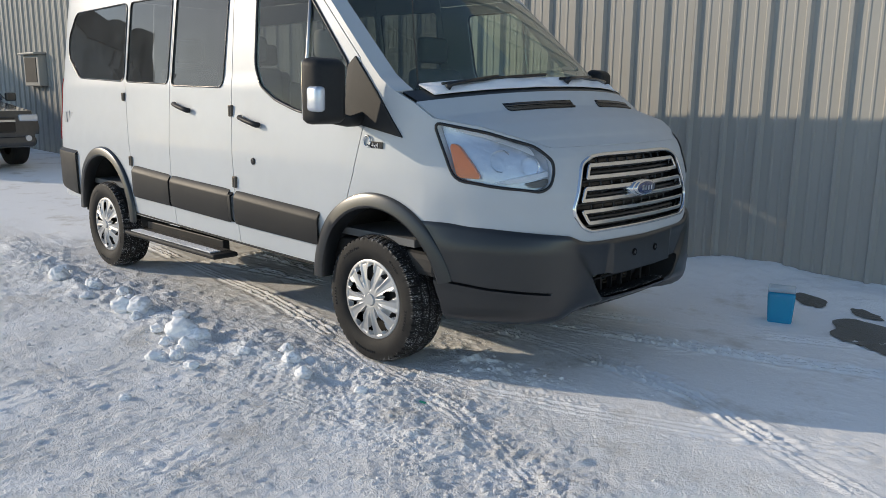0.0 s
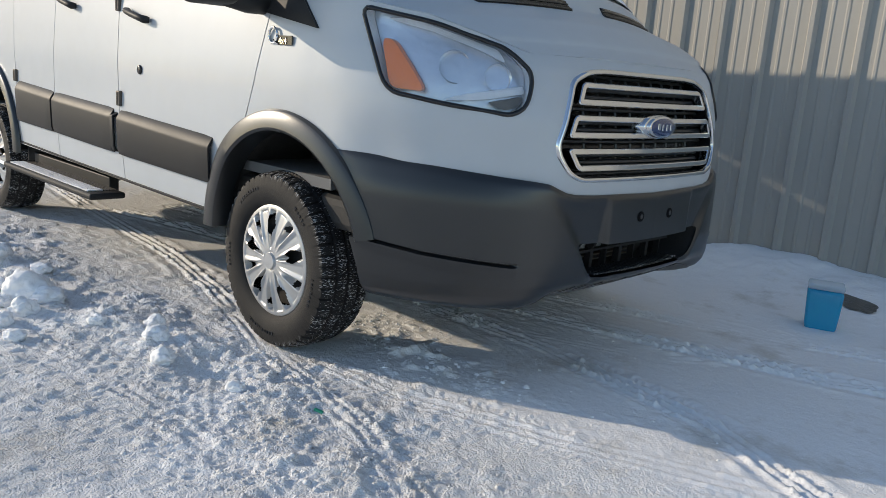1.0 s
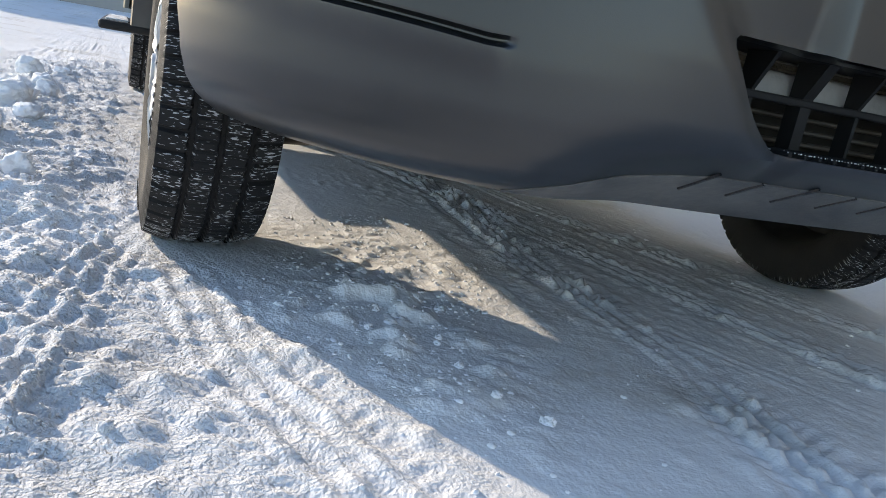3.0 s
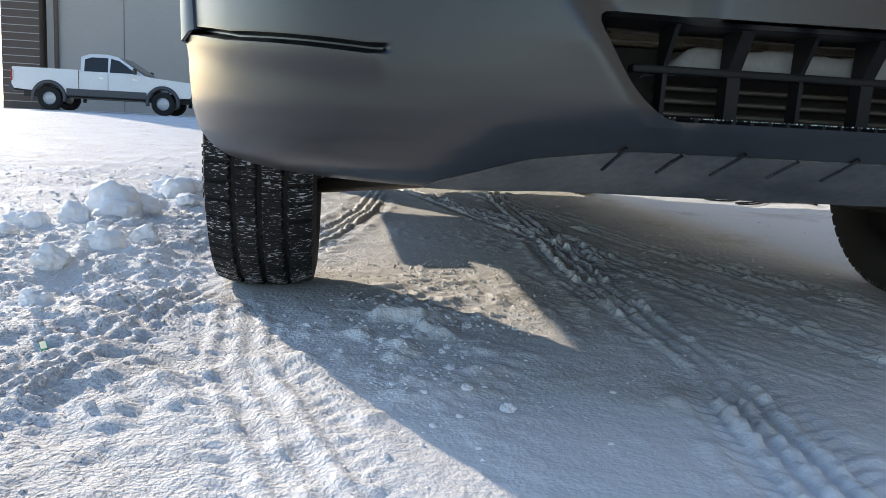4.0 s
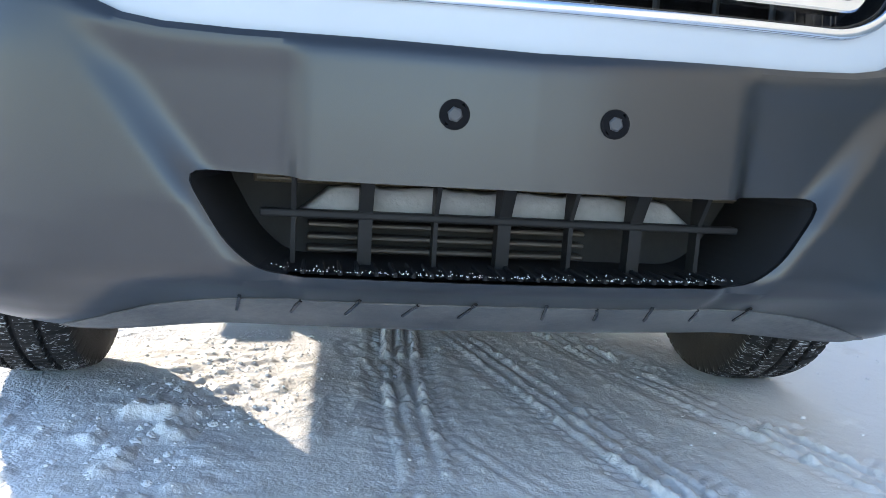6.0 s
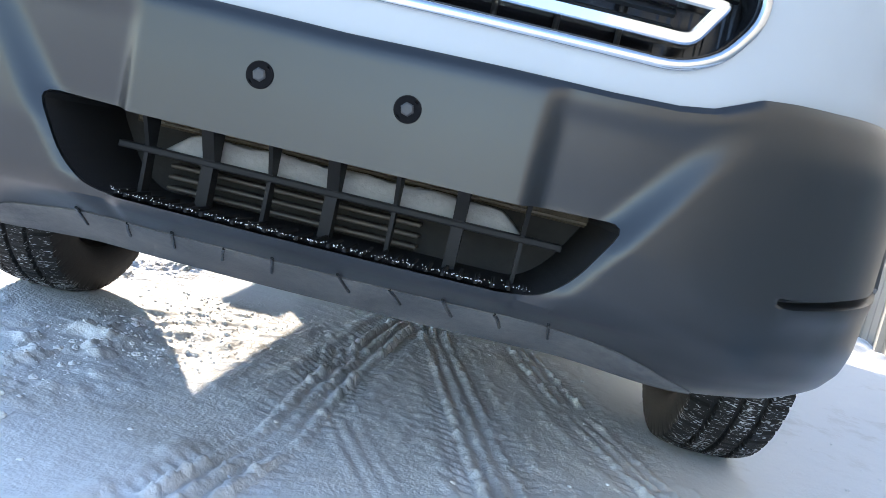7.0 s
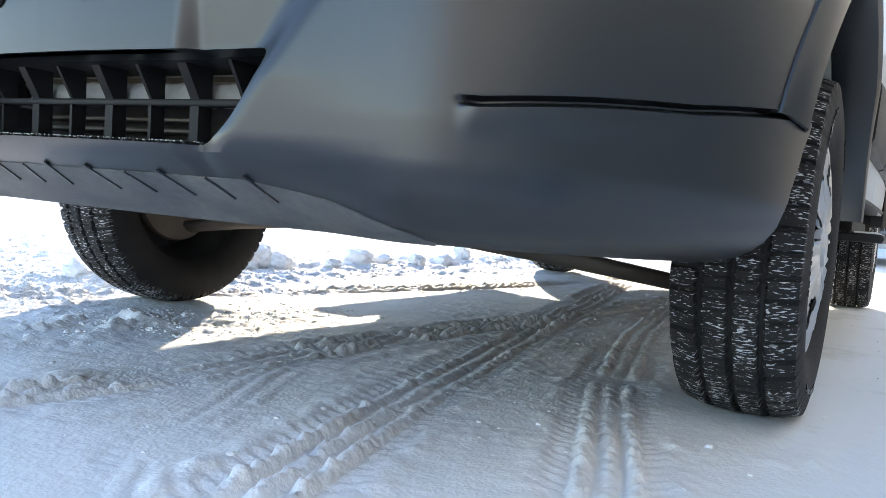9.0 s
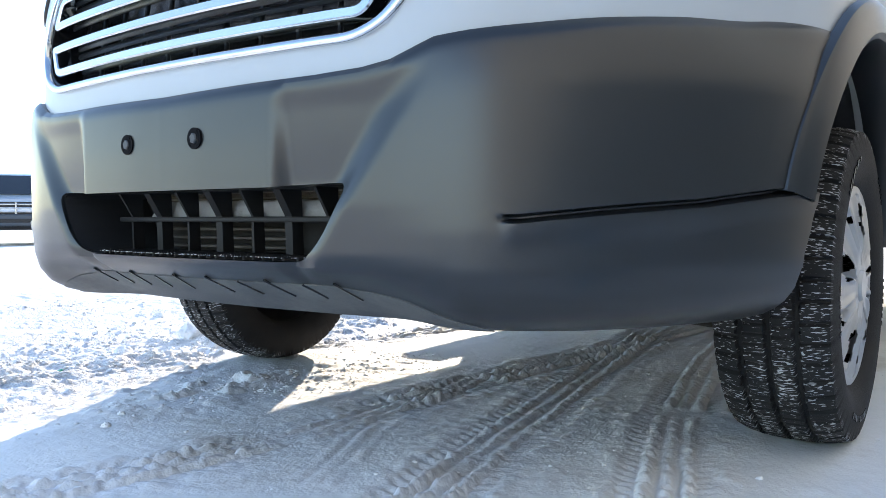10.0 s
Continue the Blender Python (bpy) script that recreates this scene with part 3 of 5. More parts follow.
def build_skin():
    half = np.concatenate([np.arange(0, 110, .6), np.arange(110, 165, 2.0), np.arange(165, LAST, .8)])
    ks = np.concatenate([-half[:0:-1], half])
    rows = 38
    P = np.array([[skin(k, skin_low(k) + (skin_top(k) - skin_low(k)) * j / (rows - 1)) for j in range(rows)] for k in ks])
    me = mesh_of("body_skin", *sheet(P, .018), M_WHITE)
    arch = bmesh.new()
    for cx, cz, r in ((*ARCH_F, .452), (*ARCH_R, .485)):
        prism_bm([(cx + r * math.cos(t), cz + r * math.sin(t)) for t in np.linspace(0, math.pi, 40)] + [(cx - r, .2), (cx + r, .2)], 1, -1.3, 1.3, arch)
    panes = bmesh.new()
    for poly in WINDOWS.values():
        side_polygon(poly, panes)
    grille = prism_bm(GRILLE, 0, .6, 1.3)
    doors = [groove_bm(p) for p in (
        [(-1.42, 2.22), (-1.405, 1.9), (-1.375, 1.548), (-1.303, .811), (-1.26, .44)],
        [(-2.165, 2.22), (-2.165, 1.47), (-2.125, .834), (-2.08, .44)],
        [(-2.87, 2.22), (-2.87, 1.47), (-2.76, .95), (-2.70, .44)])]
    front = groove_bm([(-1.43, 2.06), (-.72, 2.06), (-.615, 2.0), (-.17, 1.59), (-.11, 1.42), (-.10, 1.265), (-.119, 1.193), (-.165, 1.0), (-.25, .76)])
    out = carve(me, [arch, panes, grille, lamp_cutter(1), lamp_cutter(-1), *doors, front])
    for verts, faces in islands(out):
        if len(verts) < 30:
            continue
        c = np.mean([tuple(v) for v in verts], 0)
        side = c[1]
        name = "body_shell"
        if abs(side) > .5:
            name = "sliding_door" if -2.15 < c[0] < -1.4 else "side_panel" if c[0] < -2.1 else "front_door"
        crisp_me = crisp(mesh_of(name, verts, faces, M_WHITE), 35)
        put(name, crisp_me, van)


build_skin()


# ---- hood, windscreen, roof ----
BOW_X, BOW = [-4.4, -2.2, -1.1, -.5, -.1, .2, .5, .90], [0, .02, .10, .22, .30, .30, .16, .07]
CROWN_X, CROWN = [-4.45, -1.75, -1.2, -.75, -.5, -.1, .2, .5, .87], [.40, .40, .33, .13, .07, .06, .065, .05, .006]


def top_point(k, f):
    """On the upper skin: k along the side's outline, f across from -1 (right) to 1."""
    e = skin(k, skin_top(k))
    xo = outline(k)[0]
    power = 2.2 + 4.5 * float(smooth(-.6, -1.5, np.array(xo)))
    c = 1 - abs(f) ** power
    return np.array((e[0] + float(np.interp(xo, BOW_X, BOW)) * (1 - f * f), e[1] * f, e[2] + float(np.interp(xo, CROWN_X, CROWN)) * c))


def top_sheet(name, x_hi, x_lo, f_lo, f_hi, nx, nf, mat, thick=.014, lift=0.0, label=""):
    ks = np.linspace(index_of(x=x_hi), index_of(x=x_lo), nx)
    P = np.array([[top_point(k, f) + (0, 0, lift) for k in ks] for f in np.linspace(f_lo, f_hi, nf)])
    P = P[::-1]
    N = np.cross(np.gradient(P, axis=0), np.gradient(P, axis=1))
    if N[..., 2].mean() < 0:
        P = P[::-1]
    return put(name, crisp(mesh_of(name, *sheet(P, thick), mat), 40), van, label)


top_sheet("hood", .90, .235, -.985, .985, 40, 50, M_WHITE)
top_sheet("cowl", .228, .12, -.97, .97, 8, 30, M_PLASTIC, .012, -.004, "black plastic cowl under the windscreen")
glass = top_sheet("windscreen", .115, -.52, -.915, .915, 26, 30, M_CLEAR, .005)
glass.visible_shadow = False
for s in (-1, 1):
    top_sheet("windscreen_pillar", .115, -.52, *((-1, -.92) if s < 0 else (.92, 1)), 26, 5, M_WHITE)
top_sheet("roof", -.525, -4.46, -1, 1, 70, 50, M_WHITE)

# ---- side glass ----
for name, poly in WINDOWS.items():
    for s in (-1, 1):
        c = np.mean(poly, 0)
        grown = [tuple(c + (np.array(p) - c) * 1.004) for p in poly]
        bm = bmesh.new()
        rings = []
        for q in (1.0, .66, .33):
            rings.append([bm.verts.new(skin(s * index_of(x=x), z, -.002)) for x, z in [tuple(c + (np.array(p) - c) * q) for p in grown]])
        mid = bm.verts.new(skin(s * index_of(x=c[0]), c[1], -.002))
        n = len(poly)
        for a, b in zip(rings, rings[1:]):
            for i in range(n):
                bm.faces.new((a[i], a[(i + 1) % n], b[(i + 1) % n], b[i]))
        for i in range(n):
            bm.faces.new((rings[-1][i], rings[-1][(i + 1) % n], mid))
        bmesh.ops.recalc_face_normals(bm, faces=bm.faces[:])
        front_door = name == "front_door_window"
        ob = part(name, bm, M_CLEAR if front_door else M_TINT, van, "clear side glass" if front_door else "dark tinted side glass", True)
        ob.visible_shadow = False
        # rubber seal round the glass
        loop = [skin(s * index_of(x=x), z, .003) for x, z in poly]
        part("window_seal", rod_bm(loop + loop[:2], .009 if front_door else .005, 6), M_GLOSS, van, smooth=True)

for s in (-1, 1):     # bright divider in the front door glass
    pts = [skin(s * index_of(x=x), z, .004) for x, z in ((-.60, 1.305), (-.61, 1.6), (-.62, 1.93))]
    part("window_divider", rod_bm(pts, .012, 6), M_ALLOY, van, smooth=True)


# ---- bumper ----
def bumper_slot_z(y):
    return float(np.interp(abs(y), [0, .70, .90, .975, 1.03], [.480, .480, .503, .521, .535]))


def bumper_low(y, z):
    """How far the lower lip turns under: a chin in the middle, a rounded corner at the ends."""
    w = float(smooth(.40, .64, np.array(y)))
    chin = float(np.interp(z, [.302, .33, .375, .396, .42, .50], [-.20, -.14, -.055, -.020, -.008, 0]))
    corner = float(np.interp(z, [.302, .314, .332, .362, .40, .46], [-.105, -.066, -.036, -.014, -.004, 0]))
    return chin * (1 - w) + corner * w


def bumper_offset(k, z):
    x, y, nx, ny = outline(k)
    y, top = abs(y), bumper_top(k)
    o = float(np.interp(top - z, [0, .006, .02, .10], [-.012, -.005, -.001, 0])) + bumper_low(y, z)
    # the recessed fascia between the plate panel and the rounded ridge
    ridge = .442 + (z - .538) * .75
    step = float(smooth(.278, .318, np.array(y)))
    rise = float(smooth(ridge - .046, ridge + .028, np.array(y)))
    o -= step * (1 - rise) * float(np.interp(z, [.33, .38, .45, .54, .66, .71], [0, .018, .026, .025, .011, 0]))
    # the corner rolls inward towards its top edge, less so beside the wheel opening
    shoulder = float(smooth(.50, .78, np.array(y))) * (1 - .75 * float(smooth(.58, .30, np.array(x))))
    over = max(0.0, z - .665)
    o -= shoulder * (2.2 * min(over, .085) ** 2 + .37 * max(0.0, over - .085))
    slot = float(smooth(.672, .695, np.array(y)))
    zs = bumper_slot_z(y)
    o -= .018 * slot * float(smooth(zs - .007, zs - .002, np.array(z)) * smooth(zs + .007, zs + .002, np.array(z)))
    o += .005 * slot * float(smooth(zs - .05, zs - .008, np.array(z)) * smooth(zs + .0, zs - .005, np.array(z)))
    return o


BUMPER_HOLE = [(.434, .538), (.300, .535), (.282, .532), (-.282, .532), (-.300, .535), (-.434, .538), (-.378, .446), (-.330, .408), (.330, .408), (.378, .446)]


def build_bumper():
    end = index_of(x=.15)
    ks = np.concatenate([-np.arange(end, 0, -.42), np.arange(0, end, .42)])
    P, Q = [], []
    for k in ks:
        y = outline(k)[1]
        zs, top = bumper_slot_z(y), bumper_top(k)
        zz = np.concatenate([np.linspace(.302, zs - .012, 17, endpoint=False), np.linspace(zs - .012, zs + .016, 12, endpoint=False), np.linspace(zs + .016, top, 26)])
        P.append([hull(k, z, bumper_offset(k, z)) for z in zz])
        Q.append([hull(k, z, -.072 + bumper_low(abs(y), z)) for z in zz])
    me = mesh_of("bumper", *sheet(np.array(P), 0, np.array(Q)), M_PLASTIC)
    hole = BUMPER_HOLE
    a0 = math.asin(.14 / .484)
    opening = prism_bm([(.484 * math.cos(t), .385 + .484 * math.sin(t)) for t in np.linspace(a0, math.pi - a0, 40)], 1, -1.3, 1.3)
    tail = prism_bm([(-.5, .5255), (.412, .5255), (.414, .504), (.430, .455), (.442, .420), (.448, .370), (.440, .29), (.440, .1), (-.5, .1)], 1, -1.3, 1.3)
    me = carve(me, [prism_bm(rounded(hole, .03), 0, .5, 1.3), opening, tail])
    return put("front_bumper", crisp(me, 30), van, "black grained plastic front bumper")


bumper = build_bumper()


def build_valance():
    """The scuffed lip that turns under the bumper, tapering out towards its corners."""
    P = []
    for y in np.linspace(-.655, .655, 90):
        k = index_of(y=abs(y)) * (1 if y >= 0 else -1)
        top = float(np.interp(abs(y), [0, .36, .50, .60, .655], [.366, .366, .348, .320, .3035]))
        P.append([hull(k, z, bumper_offset(k, z) + .0035) for z in np.linspace(.3005, top, 10)])
    return put("lower_valance", crisp(mesh_of("lower_valance", *sheet(np.array(P), .005), M_SCUFF), 40), bumper, "scuffed dusty grey lip under the bumper")


build_valance()


# ---- wheels ----
TYRE_R = .3475


def tyre_mesh():
    """Four ribs: blocks on both shoulders, finely cut ribs between, three grooves round."""
    blocks, per = 52, 10
    nt = blocks * per
    side = [(.212, -.086), (.220, -.095), (.232, -.104), (.252, -.112), (.275, -.116), (.298, -.115), (.318, -.111)]
    prof = [(r, y, 0) for r, y in side]
    prof += [(TYRE_R - .015 * (abs(y) / .107) ** 3.2, y, 1) for y in np.linspace(-.108, .108, 73)]
    prof += [(r, -y, 0) for r, y in side[::-1]]
    m = len(prof)
    verts, flag, arc = [], [], []
    for i in range(nt):
        a = 2 * math.pi * i / nt
        wob = .010 * (1 if (i // 3) % 2 else -1)
        for r, y, t in prof:
            mark = 0.0
            if t:
                u = y / .108
                groove = max(float(smooth(.062, .044, np.array(abs(u - c + wob)))) for c in (-.50, -.01, .48))
                rib = sum(u > c for c in (-.50, -.01, .48))
                shift = (i + 3 * rib + (1.6 * u if rib in (1, 2) else 0)) % per
                if rib in (0, 3):
                    cross = .0085 if shift < 2 else 0.0
                else:
                    cross = .0035 if shift % 5 < 1 else 0.0
                depth = max(.011 * groove, cross)
                r -= depth
                mark = 1.0 if depth < .0012 else .0
            elif r > .30 and i % per < 2:      # shoulder lugs
                r -= .005
            flag.append(mark)
            arc.append(a * TYRE_R if i < nt - 1 else (a - 2 * math.pi) * TYRE_R)
            verts.append((r * math.sin(a), y, r * math.cos(a)))
    faces = []
    for i in range(nt):
        for j in range(m - 1):
            a, b = i * m + j, ((i + 1) % nt) * m + j
            faces.append((a, a + 1, b + 1, b))
    me = mesh_of("tyre", verts, faces, M_RUBBER)
    me.attributes.new("tread", "FLOAT", "POINT").data.foreach_set("value", flag)
    me.attributes.new("arc", "FLOAT", "POINT").data.foreach_set("value", arc)
    return crisp(me, 38)


def cover_mesh():
    """The silver wheel cover: ten spokes, openings between, a raised hub."""
    sectors, cols = 10, 24
    rads = [.0, .018, .030, .034, .042, .052, .066, .082, .096, .106, .111, .117, .123, .129, .136, .143, .150, .157, .163, .169, .174, .179, .184, .190, .197, .206, .212, .214]
    verts, faces = [], []
    nt = sectors * cols
    index = {}

    def height(r, c, even):
        """How far out, for the radius and the place in the sector from -1 to 1 (0: the spoke's middle)."""
        h = .020 if r < .031 else .012 if r < .036 else .016
        if r >= .036:
            h = .014 - .020 * max(0, (r - .04) / .17) ** 1.6
            low = float(smooth(.62, .90, np.array(abs(c))))
            h -= (.020 if even else .018) * low * float(smooth(.045, .075, np.array(r)) if even else smooth(.100, .128, np.array(r)))
            h += .008 * float(smooth(.25, .58, np.array(abs(c)))) * (1 - low) * float(smooth(.06, .10, np.array(r)))
        if r > .19:
            h = -.004 + (.006 if r < .208 else .003 if r < .213 else -.006)
        return h
    for i in range(nt):
        c = ((i % cols) / cols) * 2 - 1
        for j, r in enumerate(rads):
            ang = 2 * math.pi * i / nt
            odd = (i // cols) % 2
            rr = r + (0 if not .1 < r < .19 else .004 * math.cos(c * math.pi))
            index[i, j] = len(verts)
            verts.append((rr * 1.02 * math.sin(ang), height(r, c, (i // cols + (c > 0)) % 2 == 0), rr * 1.02 * math.cos(ang)))
    for i in range(nt):
        c = (((i % cols) + .5) / cols) * 2 - 1
        for j in range(len(rads) - 1):
            rm = (rads[j] + rads[j + 1]) / 2
            odd = (i // cols) % 2
            even = (i // cols + (c > 0)) % 2 == 0
            mid, reach = (.142, .046) if even else (.166, .022)
            big = (.44 if even else .66) + .45 * abs((rm - mid) / reach) ** 2.2
            if abs(rm - mid) < reach and abs(c) > big:
                continue
            a, b = index[i, j], index[(i + 1) % nt, j]
            d, e = index[(i + 1) % nt, j + 1], index[i, j + 1]
            faces.append((a, e, d, b) if j else (a, e, d))
    return crisp(mesh_of("wheel_cover", verts, faces, M_SILVER), 28)


def lathe_y(profile, n, mat, name, flip=False):
    verts, faces = [], []
    m = len(profile)
    for i in range(n):
        a = 2 * math.pi * i / n
        for r, y in profile:
            verts.append((r * math.sin(a), y, r * math.cos(a)))
    for i in range(n):
        for j in range(m - 1):
            a, b = i * m + j, ((i + 1) % n) * m + j
            faces.append((a, a + 1, b + 1, b)[::-1 if flip else 1])
    return crisp(mesh_of(name, verts, faces, mat), 35)


TYRE, COVER = tyre_mesh(), cover_mesh()
RIM = lathe_y([(.215, -.09), (.213, -.06), (.19, -.03), (.18, .04), (.15, .05), (.06, .055), (.0, .055)], 48, M_DARK, "rim")
DISC = lathe_y([(.0, -.03), (.15, -.03), (.155, -.022), (.155, -.008), (.15, 0), (0, 0)], 40, M_STEEL, "brake_disc")


def lettering_mesh():
    """Raised bars round the sidewall, where the tyre's writing stands."""
    rng, bm = random.Random(3), bmesh.new()
    for start, count in ((.3, 9), (1.5, 6), (2.7, 10), (4.3, 7), (5.4, 5)):
        for i in range(count):
            a0 = start + i * .062
            h, w = rng.choice((.010, .013)), rng.uniform(.018, .040)
            for y in (.1165,):
                c = [(r * math.sin(a), y, r * math.cos(a)) for r, a in ((.279, a0), (.279, a0 + w), (.279 + h, a0 + w), (.279 + h, a0))]
                lo = [bm.verts.new(p) for p in c]
                hi = [bm.verts.new((p[0], p[1] + .0018, p[2])) for p in c]
                bm.faces.new(hi)
                for j in range(4):
                    bm.faces.new((lo[j], lo[(j + 1) % 4], hi[(j + 1) % 4], hi[j]))
    bmesh.ops.recalc_face_normals(bm, faces=bm.faces[:])
    me = bpy.data.meshes.new("sidewall_lettering")
    bm.to_mesh(me)
    bm.free()
    me.materials.append(M_GLOSS)
    return me


LETTERS = lettering_mesh()


def build_wheel(x, s, steer=0.0):
    """A wheel at the axle x; s: -1 the van's right. The wheel's own +y looks outward."""
    w = part("wheel", rod_bm([(0, -.075, 0), (0, .03, 0)], .062, 20), M_DARK, van, "tyre with packed snow in its tread and silver wheel cover", True,
             pose(x, s * TRACK, .3506 - BODY_Z, 0, 0, (180 if s < 0 else 0) + steer))
    put("tyre", TYRE, w)
    put("rim", RIM, w)
    tagged(put("sidewall_lettering", LETTERS, w), kind="stuff")
    put("wheel_cover", COVER, w, "silver plastic wheel cover", Matrix.Translation((0, .096, 0)))
    put("brake_disc", DISC, w, at=Matrix.Translation((0, .0, 0)))
    return w


for wx in (AXLE_F, AXLE_R):
    for s in (-1, 1):
        build_wheel(wx, s)


# ---- flares, cladding, sills ----
def flare(cx, cz, r_in, r_out, s, a0, a1, foot, name):
    """A raised black lip round a wheel opening."""
    prof = [(0, .0), (.05, .019), (.12, .023), (.80, .019), (.93, .014), (1, .0)]       # across from the inner edge: fraction, out
    spine = []
    for t in np.linspace(radians(a0), radians(a1), 44):
        spine.append((math.cos(t), math.sin(t), None))
    P = []
    tail0, tail1 = foot
    def row(px, pz, dx, dz, squeeze=1.0):
        col = []
        for f, o in prof:
            r = r_in + (r_out - r_in) * f
            x, z = px + dx * r, pz + dz * r
            k = s * index_of(x=x)
            col.append(hull(k, z, o * squeeze - .014))
        q = np.array(col[0])
        q[1] -= s * .07
        return [q] + col
    if tail0 is not None:
        for z in np.linspace(tail0, cz + math.sin(radians(a0)) * .0, 6, endpoint=False):
            P.append(row(cx, z, math.cos(radians(a0)), 0))
    for dx, dz, _ in spine:
        P.append(row(cx, cz, dx, dz, 1 - .65 * float(smooth(-.7, -1, np.array(dx)))))
    if tail1 is not None:
        for z in np.linspace(cz, tail1, 6)[1:]:
            P.append(row(cx, z, math.cos(radians(a1)), 0, .35))
    P = np.array(P)
    if s > 0:
        P = P[::-1]
    verts, faces = sheet(P, .006)
    return put(name, crisp(mesh_of(name, verts, faces, M_PLASTIC), 40), van, "black plastic wheel arch flare")


for s in (-1, 1):
    flare(*ARCH_F, .437, .508, s, 14, 180, (None, .475), "fender_flare")
    flare(*ARCH_R, .47, .535, s, 0, 180, (.50, None), "fender_flare")


def cladding(x0, x1, top0, top1, low0, low1, s, chamfer=.05):
    cols = []
    for t in np.linspace(0, 1, 14):
        x = x0 + (x1 - x0) * t
        top, low = top0 + (top1 - top0) * t, low0 + (low1 - low0) * t
        k = s * index_of(x=x)
        edge = .004 if t in (0, 1) else 0
        cols.append([skin(k, z, o - edge) for z, o in ((low, .0), (low + .006, .018), (low + .03, .026), (top - chamfer, .029), (top - chamfer * .75, .027), (top - .008, .008), (top, .0))])
    P = np.array(cols)
    if s < 0:
        P = P[::-1]
    P = P[::-1] if x1 > x0 else P
    verts, faces = sheet(P, .012)
    bm = bmesh.new()
    vs = [bm.verts.new(v) for v in verts]
    for f in faces:
        try:
            bm.faces.new([vs[i] for i in f])
        except ValueError:
            pass
    bmesh.ops.recalc_face_normals(bm, faces=bm.faces[:])
    ob = part("door_cladding", bm, M_CLAD, van, "black plastic door cladding", True)
    crisp(ob.data, 30)
    return ob


for s in (-1, 1):
    cladding(-2.70, -2.135, .862, .836, .622, .613, s)
    cladding(-2.11, -1.36, .834, .808, .613, .593, s)
    cladding(-1.355, -1.32, .79, .79, .60, .60, s, .02)
    cladding(-1.285, -.445, .806, .766, .590, .572, s)
    # rear corner cladding
    cladding(-4.34, -3.80, .915, .905, .57, .53, s, .03)
    # black sill
    P = []
    for x in np.linspace(-2.72, -.44, 20):
        k = s * index_of(x=x)
        rise = .04 * (-.44 - x) / 2.3
        P.append([hull(k, z + rise, o) for z, o in ((.446, -.16), (.446, -.06), (.450, -.026), (.456, -.014), (.463, -.012), (.470, -.05))])
    P = np.array(P)
    P = P[::-1] if s > 0 else P
    put("sill", crisp(mesh_of("sill", *sheet(P, .01), M_CLAD), 30), van, "black sill under the doors")
    # running board
    OUT = s * 1.055 if s < 0 else .99
    step = part("running_board", box_bm((-2.70, OUT - .09, .352), (-1.42, OUT + .09, .384), .012, 3), M_CLAD, van, "black running board with snow on it")
    for j in range(5):
        yy = OUT + s * (-.075 + j * .016)
        part("tread_rib", box_bm((-2.62, yy - .004, .384), (-1.50, yy + .004, .388), .0015, 1), M_CLAD, step)
    part("board_snow", box_bm((-2.64, OUT + s * .03 - .040, .383), (-1.50, OUT + s * .03 + .040, .391), .004), M_POWDER, step, "strip of snow")
    part("board_backing", box_bm((-2.66, s * .95 - .03, .36), (-1.58, s * .95 + .02, .44), .006), M_CLAD, step)
    for x in (-2.42, -1.82):
        part("bracket", rod_bm([(x, s * .8, .40), (x, s * .95, .38), (x, s * 1.02, .362)], .016, 8), M_DARK, step)

# ---- underside ----
part("floor_pan", box_bm((-4.3, -.93, .50), (.35, .93, .62), .03), M_DARK, van, "dark van underbody")
part("under_tray", prism_bm([(.77, .315), (.77, .34), (.30, .40), (-.1, .50), (-.1, .46), (.30, .37)], 1, -.46, .46), M_DARK, van)
part("front_axle", rod_bm([(AXLE_F, y, z - .035) for y, z in ((-.74, .37), (-.3, .37), (0, .39), (.3, .37), (.74, .37))], [.035, .04, .075, .04, .035], 14), M_STEEL, van, smooth=True)
part("rear_axle", rod_bm([(AXLE_R, y, .34) for y in (-.74, -.16, 0, .16, .74)], [.045, .05, .15, .05, .045], 14), M_STEEL, van, smooth=True)
for s in (-1, 1):
    part("control_arm", rod_bm([(.10, s * .24, .290), (.04, s * .5, .262), (-.04, s * .79, .225)], [.030, .026, .022], 8, flat=.6), M_STEEL, van, smooth=True)
    for cx, cz, r in ((*ARCH_F, .465), (*ARCH_R, .50)):
        P = np.array([[(cx + r * math.cos(t), y, cz + r * math.sin(t)) for y in np.linspace(s * .62, s * (.94 if cx > -1 else .985), 6)] for t in np.linspace(.42 if cx > -1 else -.1, math.pi + .05, 30)])
        put("wheel_liner", mesh_of("wheel_liner", *sheet(P if s > 0 else P[::-1], .012), M_DARK), van, "dark wheel housing liner")
        part("liner_wall", prism_bm([(cx + r * math.cos(t), cz + r * math.sin(t)) for t in np.linspace(0, math.pi, 24)], 1, s * .60, s * .62), M_DARK, van)
part("frame_rail", box_bm((-4.0, -.52, .40), (-.3, -.42, .52), .01), M_DARK, van)
part("frame_rail", box_bm((-4.0, .42, .40), (-.3, .52, .52), .01), M_DARK, van)
part("exhaust_pipe", rod_bm([(-.2, -.2, .42), (-1.2, -.25, .36), (-2.4, -.25, .36), (-3.2, -.3, .42)], .035, 10), M_STEEL, van, smooth=True)


